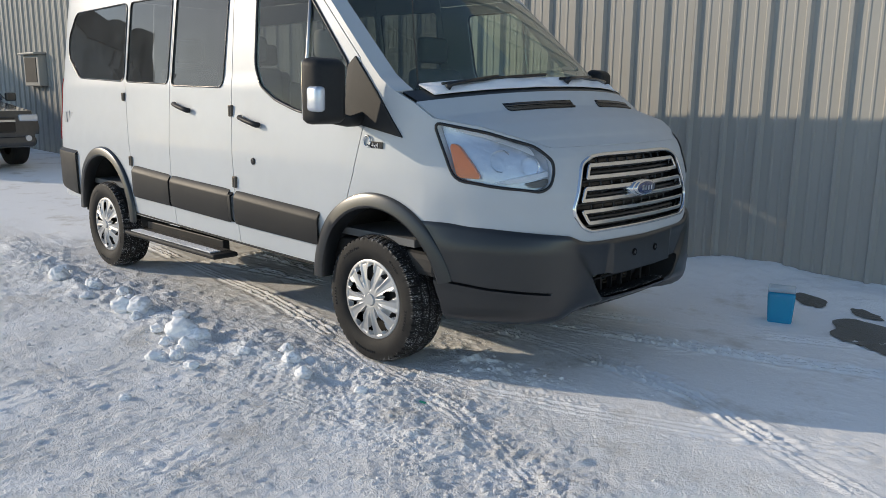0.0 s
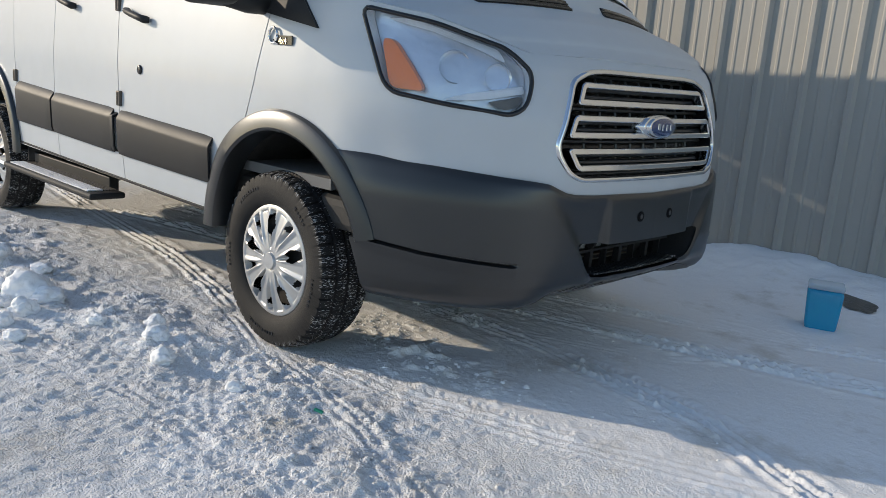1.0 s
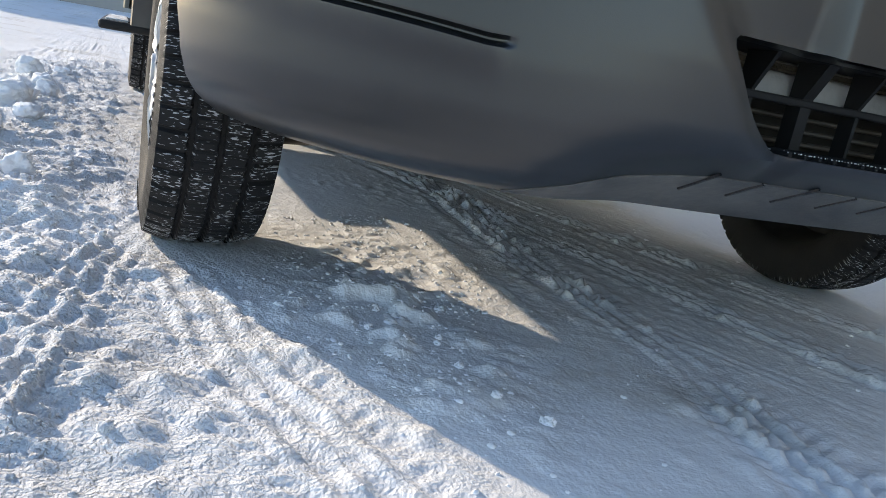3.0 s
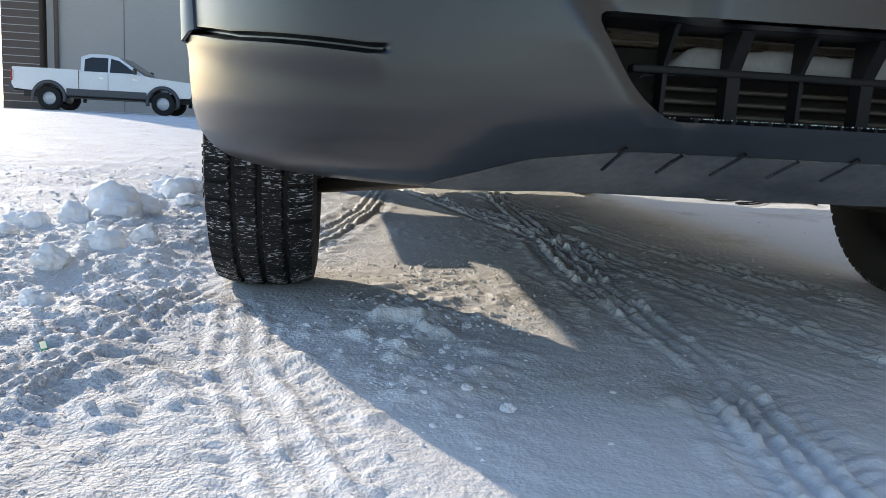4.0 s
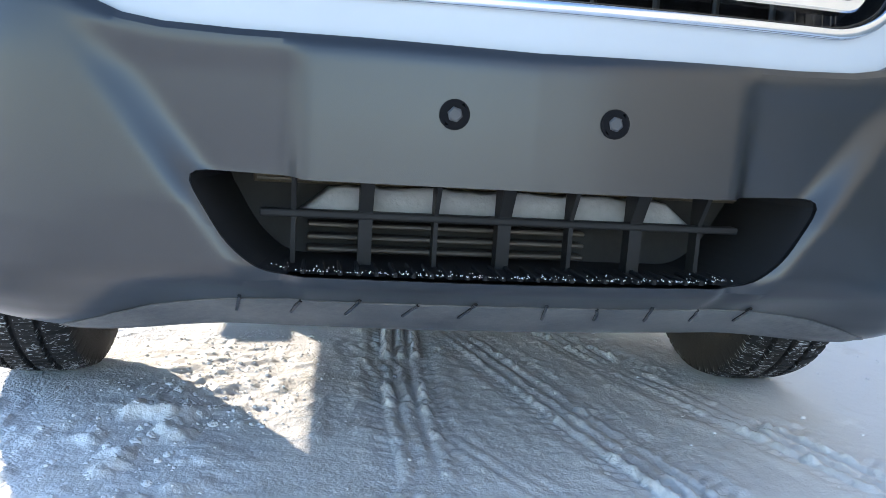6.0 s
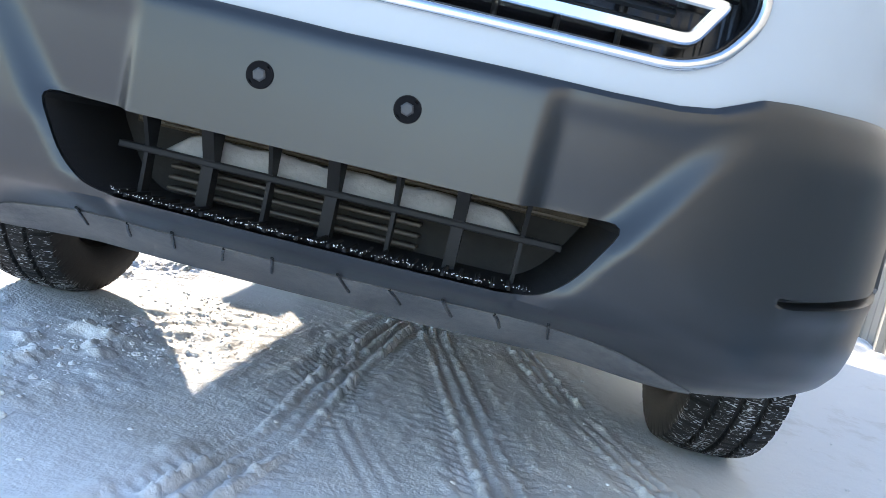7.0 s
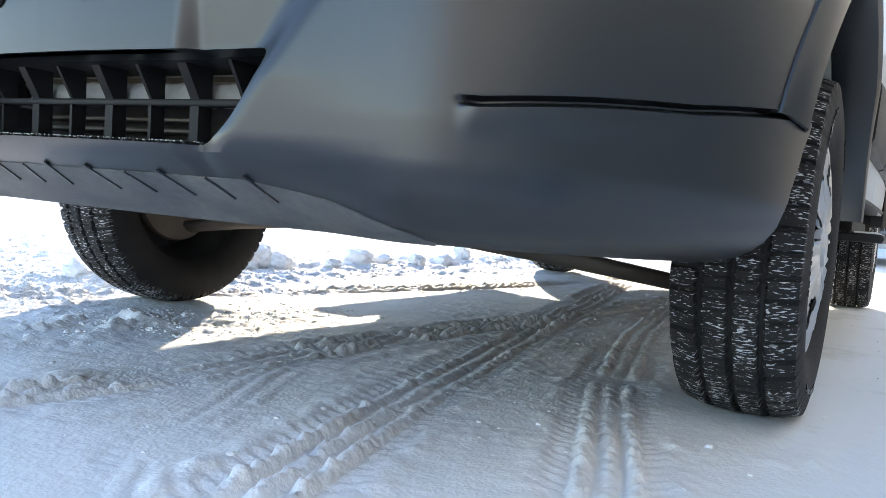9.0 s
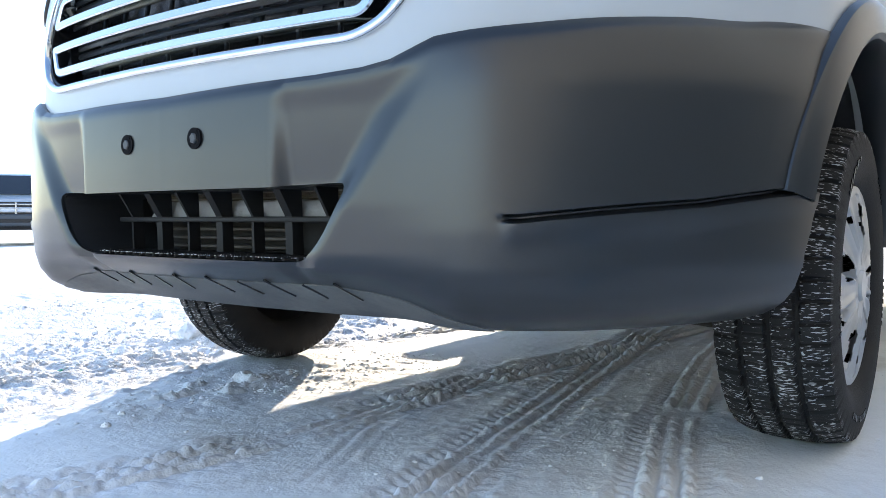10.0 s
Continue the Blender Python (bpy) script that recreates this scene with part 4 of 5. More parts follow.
# ---- lamps ----
def lamp_patch(poly, s, out, shrink=1.0):
    c = np.mean(poly, 0)
    bm = bmesh.new()
    rings = [[bm.verts.new(skin(s * k, z, out)) for k, z in [tuple(c + (np.array(p) - c) * q * shrink) for p in poly]] for q in (1, .75, .5, .25)]
    mid = bm.verts.new(skin(s * c[0], c[1], out))
    n = len(poly)
    for a, b in zip(rings, rings[1:]):
        for i in range(n):
            bm.faces.new((a[i], a[(i + 1) % n], b[(i + 1) % n], b[i]))
    for i in range(n):
        bm.faces.new((rings[-1][i], rings[-1][(i + 1) % n], mid))
    bmesh.ops.recalc_face_normals(bm, faces=bm.faces[:])
    return bm


M_BOWL = textured(material("lamp_bowl", (.72, .77, .84), .25, .6), 14.0, 60.0, .3, .0015, 30.0, (.62, .66, .72))
M_BEZEL = textured(material("lamp_bezel", (.76, .78, .81), .35, .05), 20.0, 60.0, .3, 0, None, (.64, .66, .70))


def disc_bm(at, aim, radius, depth, sides=28):
    """A hollow bowl that opens along aim."""
    bm = bmesh.new()
    aim = Vector(aim).normalized()
    a = aim.orthogonal().normalized()
    b = aim.cross(a)
    rings = []
    for r, d in ((1.0, 0), (.94, -.05), (.8, -.45), (.5, -.85), (.18, -1), (.15, -.5), (.02, -.45)):
        rings.append([bm.verts.new(Vector(at) + aim * d * depth + radius * r * (a * math.cos(t) + b * math.sin(t))) for t in [2 * math.pi * j / sides for j in range(sides)]])
    for r, q in zip(rings, rings[1:]):
        for j in range(sides):
            bm.faces.new((r[j], r[(j + 1) % sides], q[(j + 1) % sides], q[j]))
    return bm


for s in (-1, 1):
    lamp = part("headlight", lamp_patch(LAMP_K, s, -.050, .99), M_BOWL, van, "clear headlight with silver bowls and orange side reflector", True)
    bm = bmesh.new()
    a = [bm.verts.new(skin(s * k, z, -.003)) for k, z in LAMP_K]
    b = [bm.verts.new(skin(s * k, z, -.052)) for k, z in LAMP_K]
    for i in range(len(a)):
        bm.faces.new((a[i], a[(i + 1) % len(a)], b[(i + 1) % len(a)], b[i]))
    part("housing", bm, M_BEZEL, lamp)
    lens = part("lens", lamp_patch(LAMP_K, s, .003, 1.0), M_LENS, lamp, smooth=True)
    lens.visible_shadow = False
    loop = [skin(s * k, z, .001) for k, z in LAMP_K]
    part("lamp_rim", rod_bm(loop + loop[:2], .008, 6), M_GLOSS, lamp, smooth=True)
    K = lambda pts: rounded([(index_of(x=x), z * 40) for x, z in pts], 1.5)
    def patch(name, pts, out, mat, label=""):
        poly = [(k, z / 40) for k, z in K(pts)]
        ob = part(name, lamp_patch(poly, s, out), mat, lamp, label, True)
        bm = bmesh.new()
        a = [bm.verts.new(skin(s * k, z, out)) for k, z in poly]
        b = [bm.verts.new(skin(s * k, z, out - .03)) for k, z in poly]
        for i in range(len(a)):
            bm.faces.new((a[i], a[(i + 1) % len(a)], b[(i + 1) % len(a)], b[i]))
        part(name + "_edge", bm, mat, lamp)
        return ob
    patch("side_reflector", [(.455, 1.184), (.51, 1.025), (.625, 1.02), (.575, 1.09), (.50, 1.175)], -.010, M_ORANGE, "orange side reflector")
    patch("lamp_divider", [(.80, 1.035), (.885, 1.058), (.888, 1.035), (.81, 1.012), (.73, 1.0), (.67, .998), (.74, 1.022)], -.03, M_BEZEL)
    patch("marker_lamp", [(.80, 1.0), (.885, 1.025), (.878, .993), (.845, .978)], -.025, M_STEEL)
    patch("upper_bezel", [(.45, 1.245), (.60, 1.215), (.76, 1.165), (.85, 1.125), (.83, 1.165), (.68, 1.21), (.54, 1.248)], -.03, M_BEZEL)
    for x, z, r in ((.70, 1.105, .054), (.83, 1.08, .046)):
        at = skin(s * index_of(x=x), z, -.04)
        part("lamp_bowl", disc_bm(at, (.8, s * .45, .12), r, .05), M_CHROME, lamp, smooth=True)

# ---- grille ----
def nose_loop(poly, out):
    return [Vector((nose_x(y, z) + out, y, z)) for y, z in poly]


def band_bm(outer, inner, out, back):
    """A flat ring between two outlines on the nose, with depth."""
    bm = bmesh.new()
    rows = [[bm.verts.new(p) for p in nose_loop(poly, o)] for poly, o in ((outer, back), (outer, out - .003), ([tuple(np.array(a) * .85 + np.array(b) * .15) for a, b in zip(outer, inner)], out),
                                                                       ([tuple(np.array(a) * .15 + np.array(b) * .85) for a, b in zip(outer, inner)], out), (inner, out - .003), (inner, back))]
    n = len(outer)
    for r, q in zip(rows, rows[1:]):
        for i in range(n):
            bm.faces.new((r[i], r[(i + 1) % n], q[(i + 1) % n], q[i]))
    bmesh.ops.recalc_face_normals(bm, faces=bm.faces[:])
    return bm


def offset_poly(poly, d):
    c = np.mean(poly, 0)
    out, n = [], len(poly)
    for i in range(n):
        a, b = np.array(poly[i - 1]), np.array(poly[(i + 1) % n])
        t = (b - a) / (np.linalg.norm(b - a) + 1e-9)
        nrm = np.array((t[1], -t[0]))
        if nrm @ (np.array(poly[i]) - c) < 0:
            nrm = -nrm
        out.append(tuple(np.array(poly[i]) + nrm * d))
    return out


def dense(poly, step=.03):
    out = []
    for a, b in zip(poly, poly[1:] + poly[:1]):
        a, b = np.array(a), np.array(b)
        n = max(1, int(np.linalg.norm(b - a) / step))
        out += [tuple(a + (b - a) * j / n) for j in range(n)]
    return out


G_DENSE = dense(GRILLE)
bm = bmesh.new()
ring = [bm.verts.new(p) for p in nose_loop(offset_poly(G_DENSE, .01), -.075)]
bm.faces.new(ring)
bmesh.ops.triangulate(bm, faces=bm.faces[:])
grille = part("grille", bm, M_GLOSS, van, "black grille with three chrome loops and chrome surround")
part("surround", band_bm(offset_poly(G_DENSE, .003), offset_poly(G_DENSE, -.013), .010, -.02), M_CHROME, grille, "chrome surround", True)
part("grille_wall", band_bm(offset_poly(G_DENSE, -.013), offset_poly(G_DENSE, -.017), -.004, -.076), M_GLOSS, grille)
for z_hi, z_lo, w_hi, w_lo in ((1.088, 1.012, .412, .452), (.978, .903, .470, .502), (.868, .793, .505, .458)):
    loop = dense(rounded([(-w_hi, z_hi), (w_hi, z_hi), (w_lo, z_lo), (-w_lo, z_lo)], .022, 5))
    ob = part("chrome_loop", band_bm(loop, offset_poly(loop, -.019), .004, -.03), M_CHROME, grille, "chrome grille loop", True)
    crisp(ob.data, 30)
    zm = (z_hi + z_lo) / 2
    for dz in (-.012, .012):
        pts = [(nose_x(y, zm) - .042, y, zm + dz) for y in np.linspace(-w_lo + .03, w_lo - .03, 17)]
        part("grille_slat", rod_bm(pts, .006, 6, flat=1.6), M_PLASTIC, grille)
for z in (1.108, .995, .886, .775):
    w = float(np.interp(z, [.775, .89, 1.0, 1.1], [.44, .52, .475, .40]))
    part("grille_slat", rod_bm([(nose_x(y, z) - .055, y, z) for y in np.linspace(-w, w, 17)], .006, 6), M_PLASTIC, grille)
for y in np.linspace(-.36, .36, 9):
    part("grille_strut", rod_bm([(nose_x(y, z) - .06, y, z) for z in np.linspace(.77, 1.11, 6)], .005, 6), M_PLASTIC, grille)
# oval badge
M_BLUE = material("badge_blue", (.012, .035, .12), .2, Coat_Weight=1.0)


def oval_bm(y0, z0, a, b, x0, x1, dome=.004):
    bm = bmesh.new()
    rows = []
    for q, x in ((1, x0), (1, x1 - .004), (.93, x1), (.5, x1 + dome), (.03, x1 + dome * 1.3)):
        rows.append([bm.verts.new((x, y0 + a * q * math.cos(t), z0 + b * q * math.sin(t))) for t in [2 * math.pi * j / 40 for j in range(40)]])
    for r, q in zip(rows, rows[1:]):
        for i in range(40):
            bm.faces.new((r[i], r[(i + 1) % 40], q[(i + 1) % 40], q[i]))
    bm.faces.new(rows[-1])
    bmesh.ops.recalc_face_normals(bm, faces=bm.faces[:])
    return bm


bx = nose_x(0, .945)
badge = part("badge_mount", oval_bm(0, .946, .118, .044, bx - .05, bx + .012), M_CHROME, grille, "chrome badge mount", True)
part("badge_rim", oval_bm(0, .947, .098, .040, bx, bx + .024), M_CHROME, grille, smooth=True)
part("badge_oval", oval_bm(0, .947, .088, .034, bx, bx + .0265), M_BLUE, grille, "dark blue oval badge with pale bars", True)
for y, dz, w in ((-.04, .002, .018), (-.012, -.001, .012), (.016, -.001, .012), (.044, .001, .012)):
    part("badge_bar", box_bm((bx + .029, y - w / 2, .947 + dz - .012), (bx + .033, y + w / 2, .947 + dz + .012), .0015, 1), M_CHROME, grille)

# ---- lower grille ----
M_FIN = textured(material("radiator_fins", (.055, .05, .04), .55, .5), 20, 200, .3, .003, 160.0, (.16, .13, .08))
M_ALLOY_DULL = material("dull_alloy", (.32, .29, .24), .5, .7)
lower = part("lower_grille", box_bm((.832, -.345, .473), (.856, .36, .484), .003), M_CLAD, van, "black lower grille with snow packed behind it")
for i, y in enumerate(np.arange(-.2985, .30, .0995)):
    w = .0095 if i % 2 == 1 else .0032
    top = prism_bm([(.825, .408), (.852, .408), (.854, .485), (.885, .535), (.83, .535)], 1, y - w, y + w)
    part("grille_bar", top, M_CLAD, lower)
HOLE = dense(rounded(BUMPER_HOLE, .03), .02)


def bumper_x(y, z):
    k = index_of(y=abs(y))
    return hull(k, z, bumper_offset(k, z))[0]


bm = bmesh.new()      # the tunnel behind the opening
rows = [[bm.verts.new((bumper_x(y, z) - d if d < .1 else .755, y * q, z + lift)) for y, z in HOLE] for d, q, lift in ((.008, 1.0, 0), (.03, .99, 0), (.2, .93, .002))]
for r, q in zip(rows, rows[1:]):
    for i in range(len(HOLE)):
        bm.faces.new((r[i], r[(i + 1) % len(HOLE)], q[(i + 1) % len(HOLE)], q[i]))
part("intake_tunnel", bm, M_CLAD, lower, smooth=False)
for y in np.arange(-.33, .34, .024):
    part("floor_rib", box_bm((.85, y - .003, .404), (bumper_x(y, .415) - .03, y + .003, .4145), .0015, 1), M_CLAD, lower)
part("intake_back", box_bm((.735, -.46, .38), (.75, .46, .58)), M_DARK, lower)
part("cooler", box_bm((.752, -.36, .515), (.775, .40, .58), .002), M_FIN, lower, "radiator core with bent fins")
for z in (.422, .440, .458):
    part("cooler_fin", box_bm((.765, -.28, z - .0035), (.80, .14, z + .0035), .002, 1), M_STEEL, lower)
for j in range(5):
    part("cooler_tube", rod_bm([(.777, -.355, .521 + j * .012), (.777, .395, .521 + j * .012)], .0022, 6), M_ALLOY_DULL, lower)
bm = bmesh.new()     # frost along the intake's front edge
rng_frost = random.Random(8)
for _ in range(260):
    y = rng_frost.uniform(-.325, .325)
    c = (bumper_x(y, .415) - .022 - rng_frost.expovariate(1 / .012), y, .4135)
    bmesh.ops.create_icosphere(bm, subdivisions=1, radius=rng_frost.uniform(.0005, .0012), matrix=Matrix.Translation(c))
tagged(part("frost", bm, M_POWDER, lower, "grains of frost"), kind="stuff")
# snow lying in the intake
def lumpy_bar(lo, hi, seed, amp):
    bm = bmesh.new()
    bmesh.ops.create_grid(bm, x_segments=50, y_segments=12, size=1)
    for v in bm.verts:
        u, w = (v.co.x + 1) / 2, (v.co.y + 1) / 2
        y, x = lo[1] + (hi[1] - lo[1]) * u, lo[0] + (hi[0] - lo[0]) * w
        edge = min(u, 1 - u) * 12
        n = noise.noise((x * 30 + seed, y * 14, seed * 1.3)) * amp + noise.noise((x * 80, y * 60 + seed, seed)) * amp * .4
        z = lo[2] + (hi[2] - lo[2]) * min(1, edge) * (1 - (1 - w) * 0) * (1 - max(0, (w - .75) * 4) ** 2 * .95) + n * min(1, edge)
        v.co = (x, y, z)
    return bm


# white snow, coloured grey for the shade inside the intake
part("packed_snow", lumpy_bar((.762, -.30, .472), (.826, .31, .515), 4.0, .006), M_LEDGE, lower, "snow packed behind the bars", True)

# ---- bumper details ----
M_RECESS = material("black_recess", (.010, .010, .011), .9, Specular_IOR_Level=.1)
M_BOLT = textured(material("zinc_bolt", (.075, .077, .08), .5, .4), 40, 200, .3, .0005, 200.0, (.08, .08, .08))
for y in (-.1035, .1035):
    k = index_of(y=abs(y)) * (1 if y > 0 else -1)
    p = hull(k, .622, bumper_offset(k, .622))
    ring = part("plate_bolt", rod_bm([(p[0] - .01, y, .622), (p[0] + .003, y, .622), (p[0] + .0034, y, .622), (p[0] - .006, y, .622)], [.0190, .0190, .0150, .0145], 24), M_RECESS, bumper, "bolt in a dark recess", True)
    crisp(ring.data)
    part("bolt_head", rod_bm([(p[0] - .006, y, .622), (p[0] + .005, y, .622), (p[0] + .0065, y, .622)], [.0098, .0098, .0075], 6), M_BOLT, ring, "grey hexagon bolt head")
    part("bolt_washer", rod_bm([(p[0] - .006, y, .622), (p[0] + .0022, y, .622)], .0138, 20), M_RECESS, ring)
for s in (-1, 1):
    for i, y in enumerate((.05, .13, .21, .29, .37)):
        k = s * index_of(y=y)
        pts = [hull(k + s * d * .6, z, bumper_offset(k, z) + .0036) for z, d in ((.372 - .006 * (i % 2), 0), (.356, .9), (.340, 1.9))]
        part("vent_slit", rod_bm(pts, .0028, 5), M_GLOSS, bumper)

# ---- mirrors ----
def build_mirror(s):
    mir = part("door_mirror", box_bm((-.195, s * 1.215 - .105, 1.25), (-.06, s * 1.215 + .105, 1.59), .045, 4), M_CLAD, van, "black door mirror with clear turn lamp", True)
    for v in mir.data.vertices:      # tapers towards the front and the top
        f = (v.co.x + .195) / .135
        v.co.y = s * 1.215 + (v.co.y - s * 1.215) * (1 - .22 * f)
        v.co.z = 1.42 + (v.co.z - 1.42) * (1 - .12 * f)
        v.co.x += -.03 * (s * v.co.y - 1.1) / .2
    part("mirror_glass", box_bm((-.225, s * 1.215 - .085, 1.275), (-.218, s * 1.215 + .085, 1.565), .003), M_CHROME, mir)
    part("turn_lamp", box_bm((-.165, s * 1.295 - .028, 1.32), (-.07, s * 1.295 + .034, 1.445), .022, 3), M_BOWL, mir, "clear turn lamp", True)
    part("mirror_arm", rod_bm([(-.13, s * .97, 1.285), (-.13, s * 1.08, 1.27), (-.13, s * 1.17, 1.29)], [.05, .035, .04], 10, flat=.6), M_CLAD, mir, smooth=True)
    sail = [(-.25, 1.555), (-.20, 1.60), (-.01, 1.42), (.185, 1.20), (-.08, 1.245), (-.25, 1.275)]
    bm = bmesh.new()
    a = [bm.verts.new(skin(s * index_of(x=x), z, .012)) for x, z in sail]
    b = [bm.verts.new(skin(s * index_of(x=x), z, -.004)) for x, z in sail]
    for i in range(len(a)):
        bm.faces.new((a[i], a[(i + 1) % len(a)], b[(i + 1) % len(a)], b[i]))
    bm.faces.new(a)
    bmesh.ops.recalc_face_normals(bm, faces=bm.faces[:])
    part("mirror_sail", bm, M_CLAD, mir)


for s in (-1, 1):
    build_mirror(s)

# ---- handles, hinges, badges ----
for s in (-1, 1):
    for x, z in ((-1.955, 1.303), (-1.125, 1.238)):
        k = lambda dx: s * index_of(x=x + dx)
        part("door_handle", rod_bm([skin(k(d), z - .02 * d / .1, o) for d, o in ((-.105, .008), (-.095, .026), (-.03, .034), (.05, .034), (.098, .026), (.108, .008))], [.013, .015, .015, .015, .018, .014], 8), M_CLAD, van, "black door handle", True)
    at = skin(s * index_of(x=-1.086), 1.0, .0)
    part("lock_cap", rod_bm([at, at + np.array((0, s * .006, 0)), at + np.array((0, s * .009, 0))], [.021, .021, .015], 16), M_GLOSS, van, "black lock cap", True)
    for x, z, h in ((-2.876, 1.36, .03), (-1.352, 1.293, .035), (-2.74, .89, .035), (-1.29, .858, .035)):
        c = skin(s * index_of(x=x), z, .004)
        part("door_hinge", box_bm((c[0] - .018, c[1] - .012, z - h), (c[0] + .018, c[1] + .012, z + h), .005), M_STEEL, van)
        part("hinge_pin", rod_bm([(c[0], c[1] + s * .008, z - h * .8), (c[0], c[1] + s * .008, z + h * .8)], .009, 8), M_STEEL, van)

text = bpy.data.curves.new("lettering", "FONT")
text.body, text.size, text.extrude, text.align_x = "4x4", .034, .002, "LEFT"
holder = new("lettering", text)
bpy.context.view_layer.update()
TEXT_ME = bpy.data.meshes.new_from_object(holder.evaluated_get(bpy.context.evaluated_depsgraph_get()))
bpy.data.objects.remove(holder)
TEXT_ME.materials.append(M_CHROME)
kb = -index_of(x=.02)
c = skin(kb, 1.158, .004)
plate = part("fender_badge", box_bm((-.042, c[1] - .003, 1.138), (.055, c[1] + .002, 1.172), .002), M_GLOSS, van, "black and chrome four-wheel-drive badge")
put("badge_text", TEXT_ME, plate, at=Matrix.Translation((-.025, c[1] - .004, 1.142)) @ pose(0, 0, 0, 90, 0, 0))
part("badge_ring", rod_bm([(-.062 + .026 * math.cos(t), c[1] - .004, 1.172 + .028 * math.sin(t)) for t in np.linspace(0, 2 * math.pi, 25)], .005, 6), M_CHROME, plate, smooth=True)
part("badge_tail", rod_bm([(-.057, c[1] - .006, 1.155), (-.03, c[1] - .006, 1.142)], .004, 6), M_CHROME, plate)
M_DECAL = material("grey_decal", (.40, .41, .42), .4)
for i in range(3):
    cc = skin(-index_of(x=-4.0), 1.18, .002)
    part("side_decal", box_bm((-4.09 + i * .065, cc[1] - .002, 1.13), (-4.04 + i * .065, cc[1] + .003, 1.22 + .01 * (i == 1)), .001, 1), M_DECAL, van)
# tail lamp at the rear corner
M_RED = material("red_lamp", (.45, .02, .02), .2)
for s in (-1, 1):
    P = np.array([[skin(s * index_of(x=x), z, .008) for z in np.linspace(.98, 1.50, 10)] for x in np.linspace(-4.40, -4.27, 5)])
    P = P if s < 0 else P[::-1]
    put("tail_lamp", mesh_of("tail_lamp", *sheet(P, .02), M_RED), van, "red tail lamp")

# ---- antenna, wipers, vents, snow on the cowl ----
ant = part("antenna", rod_bm([(.14, -.85, 1.405), (.145, -.855, 1.43), (.148, -.858, 1.47)], [.022, .016, .006], 12), M_GLOSS, van, "black whip antenna", True)
part("antenna_whip", rod_bm([(.148, -.858, 1.46), (.12, -.86, 1.70), (.09, -.862, 2.1)], [.004, .003, .002], 6), M_GLOSS, ant)
for f0, f1 in ((-.80, -.12), (-.05, .72)):
    k0, k1 = index_of(x=.135), index_of(x=.09)
    pts = [top_point(k0 + (k1 - k0) * t, f0 + (f1 - f0) * t) + (0, 0, .022) for t in np.linspace(0, 1, 12)]
    wiper = part("wiper", rod_bm(pts, .011, 6, flat=.7), M_GLOSS, van, "black wiper lying on the snowy cowl")
    base = pts[0] + np.array((.04, 0, -.02))
    part("wiper_arm", rod_bm([base, base + np.array((.01, .02, .02)), pts[5] + np.array((.012, 0, .012))], [.018, .012, .007], 8), M_GLOSS, wiper, smooth=True)
for f0, f1 in ((-.60, -.12), (.12, .60)):
    ks = np.linspace(index_of(x=.40), index_of(x=.315), 8)
    P = np.array([[top_point(k, f) + (0, 0, .003) for k in ks] for f in np.linspace(f0, f1, 12)])[::-1]
    if np.cross(P[1, 0] - P[0, 0], P[0, 1] - P[0, 0])[2] < 0:
        P = P[::-1]
    vent = put("hood_vent", mesh_of("hood_vent", *sheet(P, .006), M_GLOSS), van, "black louvred hood vent")
    for j in range(1, 6):
        pts = [p + (0, 0, .003) for p in P[:, j]]
        part("vent_louvre", rod_bm(pts, .003, 5), M_PLASTIC, vent)


def cowl_snow(f0, f1, seed):
    fs, xs = np.linspace(f0, f1, 60), np.linspace(.20, .085, 10)
    P = np.array([[top_point(index_of(x=x), f) + (0, 0, max(-.01, .008 + .022 * math.sin(math.pi * j / 9) * (.4 + noise.noise((f * 9 + seed, x * 20, seed))) * min(1, 8 * (f - f0), 8 * (f1 - f)))) for j, x in enumerate(xs)] for f in fs])[::-1]
    if np.cross(P[1, 0] - P[0, 0], P[0, 1] - P[0, 0])[2] < 0:
        P = P[::-1]
    return put("cowl_snow", mesh_of("cowl_snow", *sheet(P, .004), M_POWDER), van, "snow drifted under the wipers")


cowl_snow(-.88, .85, 2.0)

# ---- inside ----
dash = part("dashboard", prism_bm([(.30, .9), (.28, 1.36), (.05, 1.40), (-.16, 1.30), (-.20, 1.05), (-.15, .9)], 1, -.86, .86), M_SEAT, van, "dark dashboard")
part("steering_wheel", rod_bm([(-.33 + .06 * math.sin(t), .42 + .19 * math.cos(t), 1.28 + .18 * math.sin(t)) for t in np.linspace(0, 2 * math.pi, 30)], .016, 8), M_GLOSS, van, smooth=True)
for x, y in ((-.95, -.45), (-.95, .45), (-1.9, -.45), (-1.9, .25), (-2.8, -.45), (-2.8, .25)):
    seat = part("seat_cushion", box_bm((x - .05, y - .24, .86), (x + .45, y + .24, 1.02), .05, 3), M_SEAT, van, "grey cloth seat", True)
    part("seat_back", box_bm((x - .14, y - .23, 1.0), (x - .01, y + .23, 1.58), .05, 3), M_SEAT, seat, smooth=True)
    part("head_rest", box_bm((x - .15, y - .13, 1.62), (x - .05, y + .13, 1.80), .04, 3), M_SEAT, seat, smooth=True)
M_LINER = textured(material("headliner", (.50, .50, .48), .9), 6, 90, .3)
part("cabin_lining", box_bm((-4.3, -.80, 2.20), (-.8, .80, 2.24)), M_LINER, van)
part("cabin_floor", box_bm((-4.3, -.93, .64), (.2, .93, .68)), M_SEAT, van)


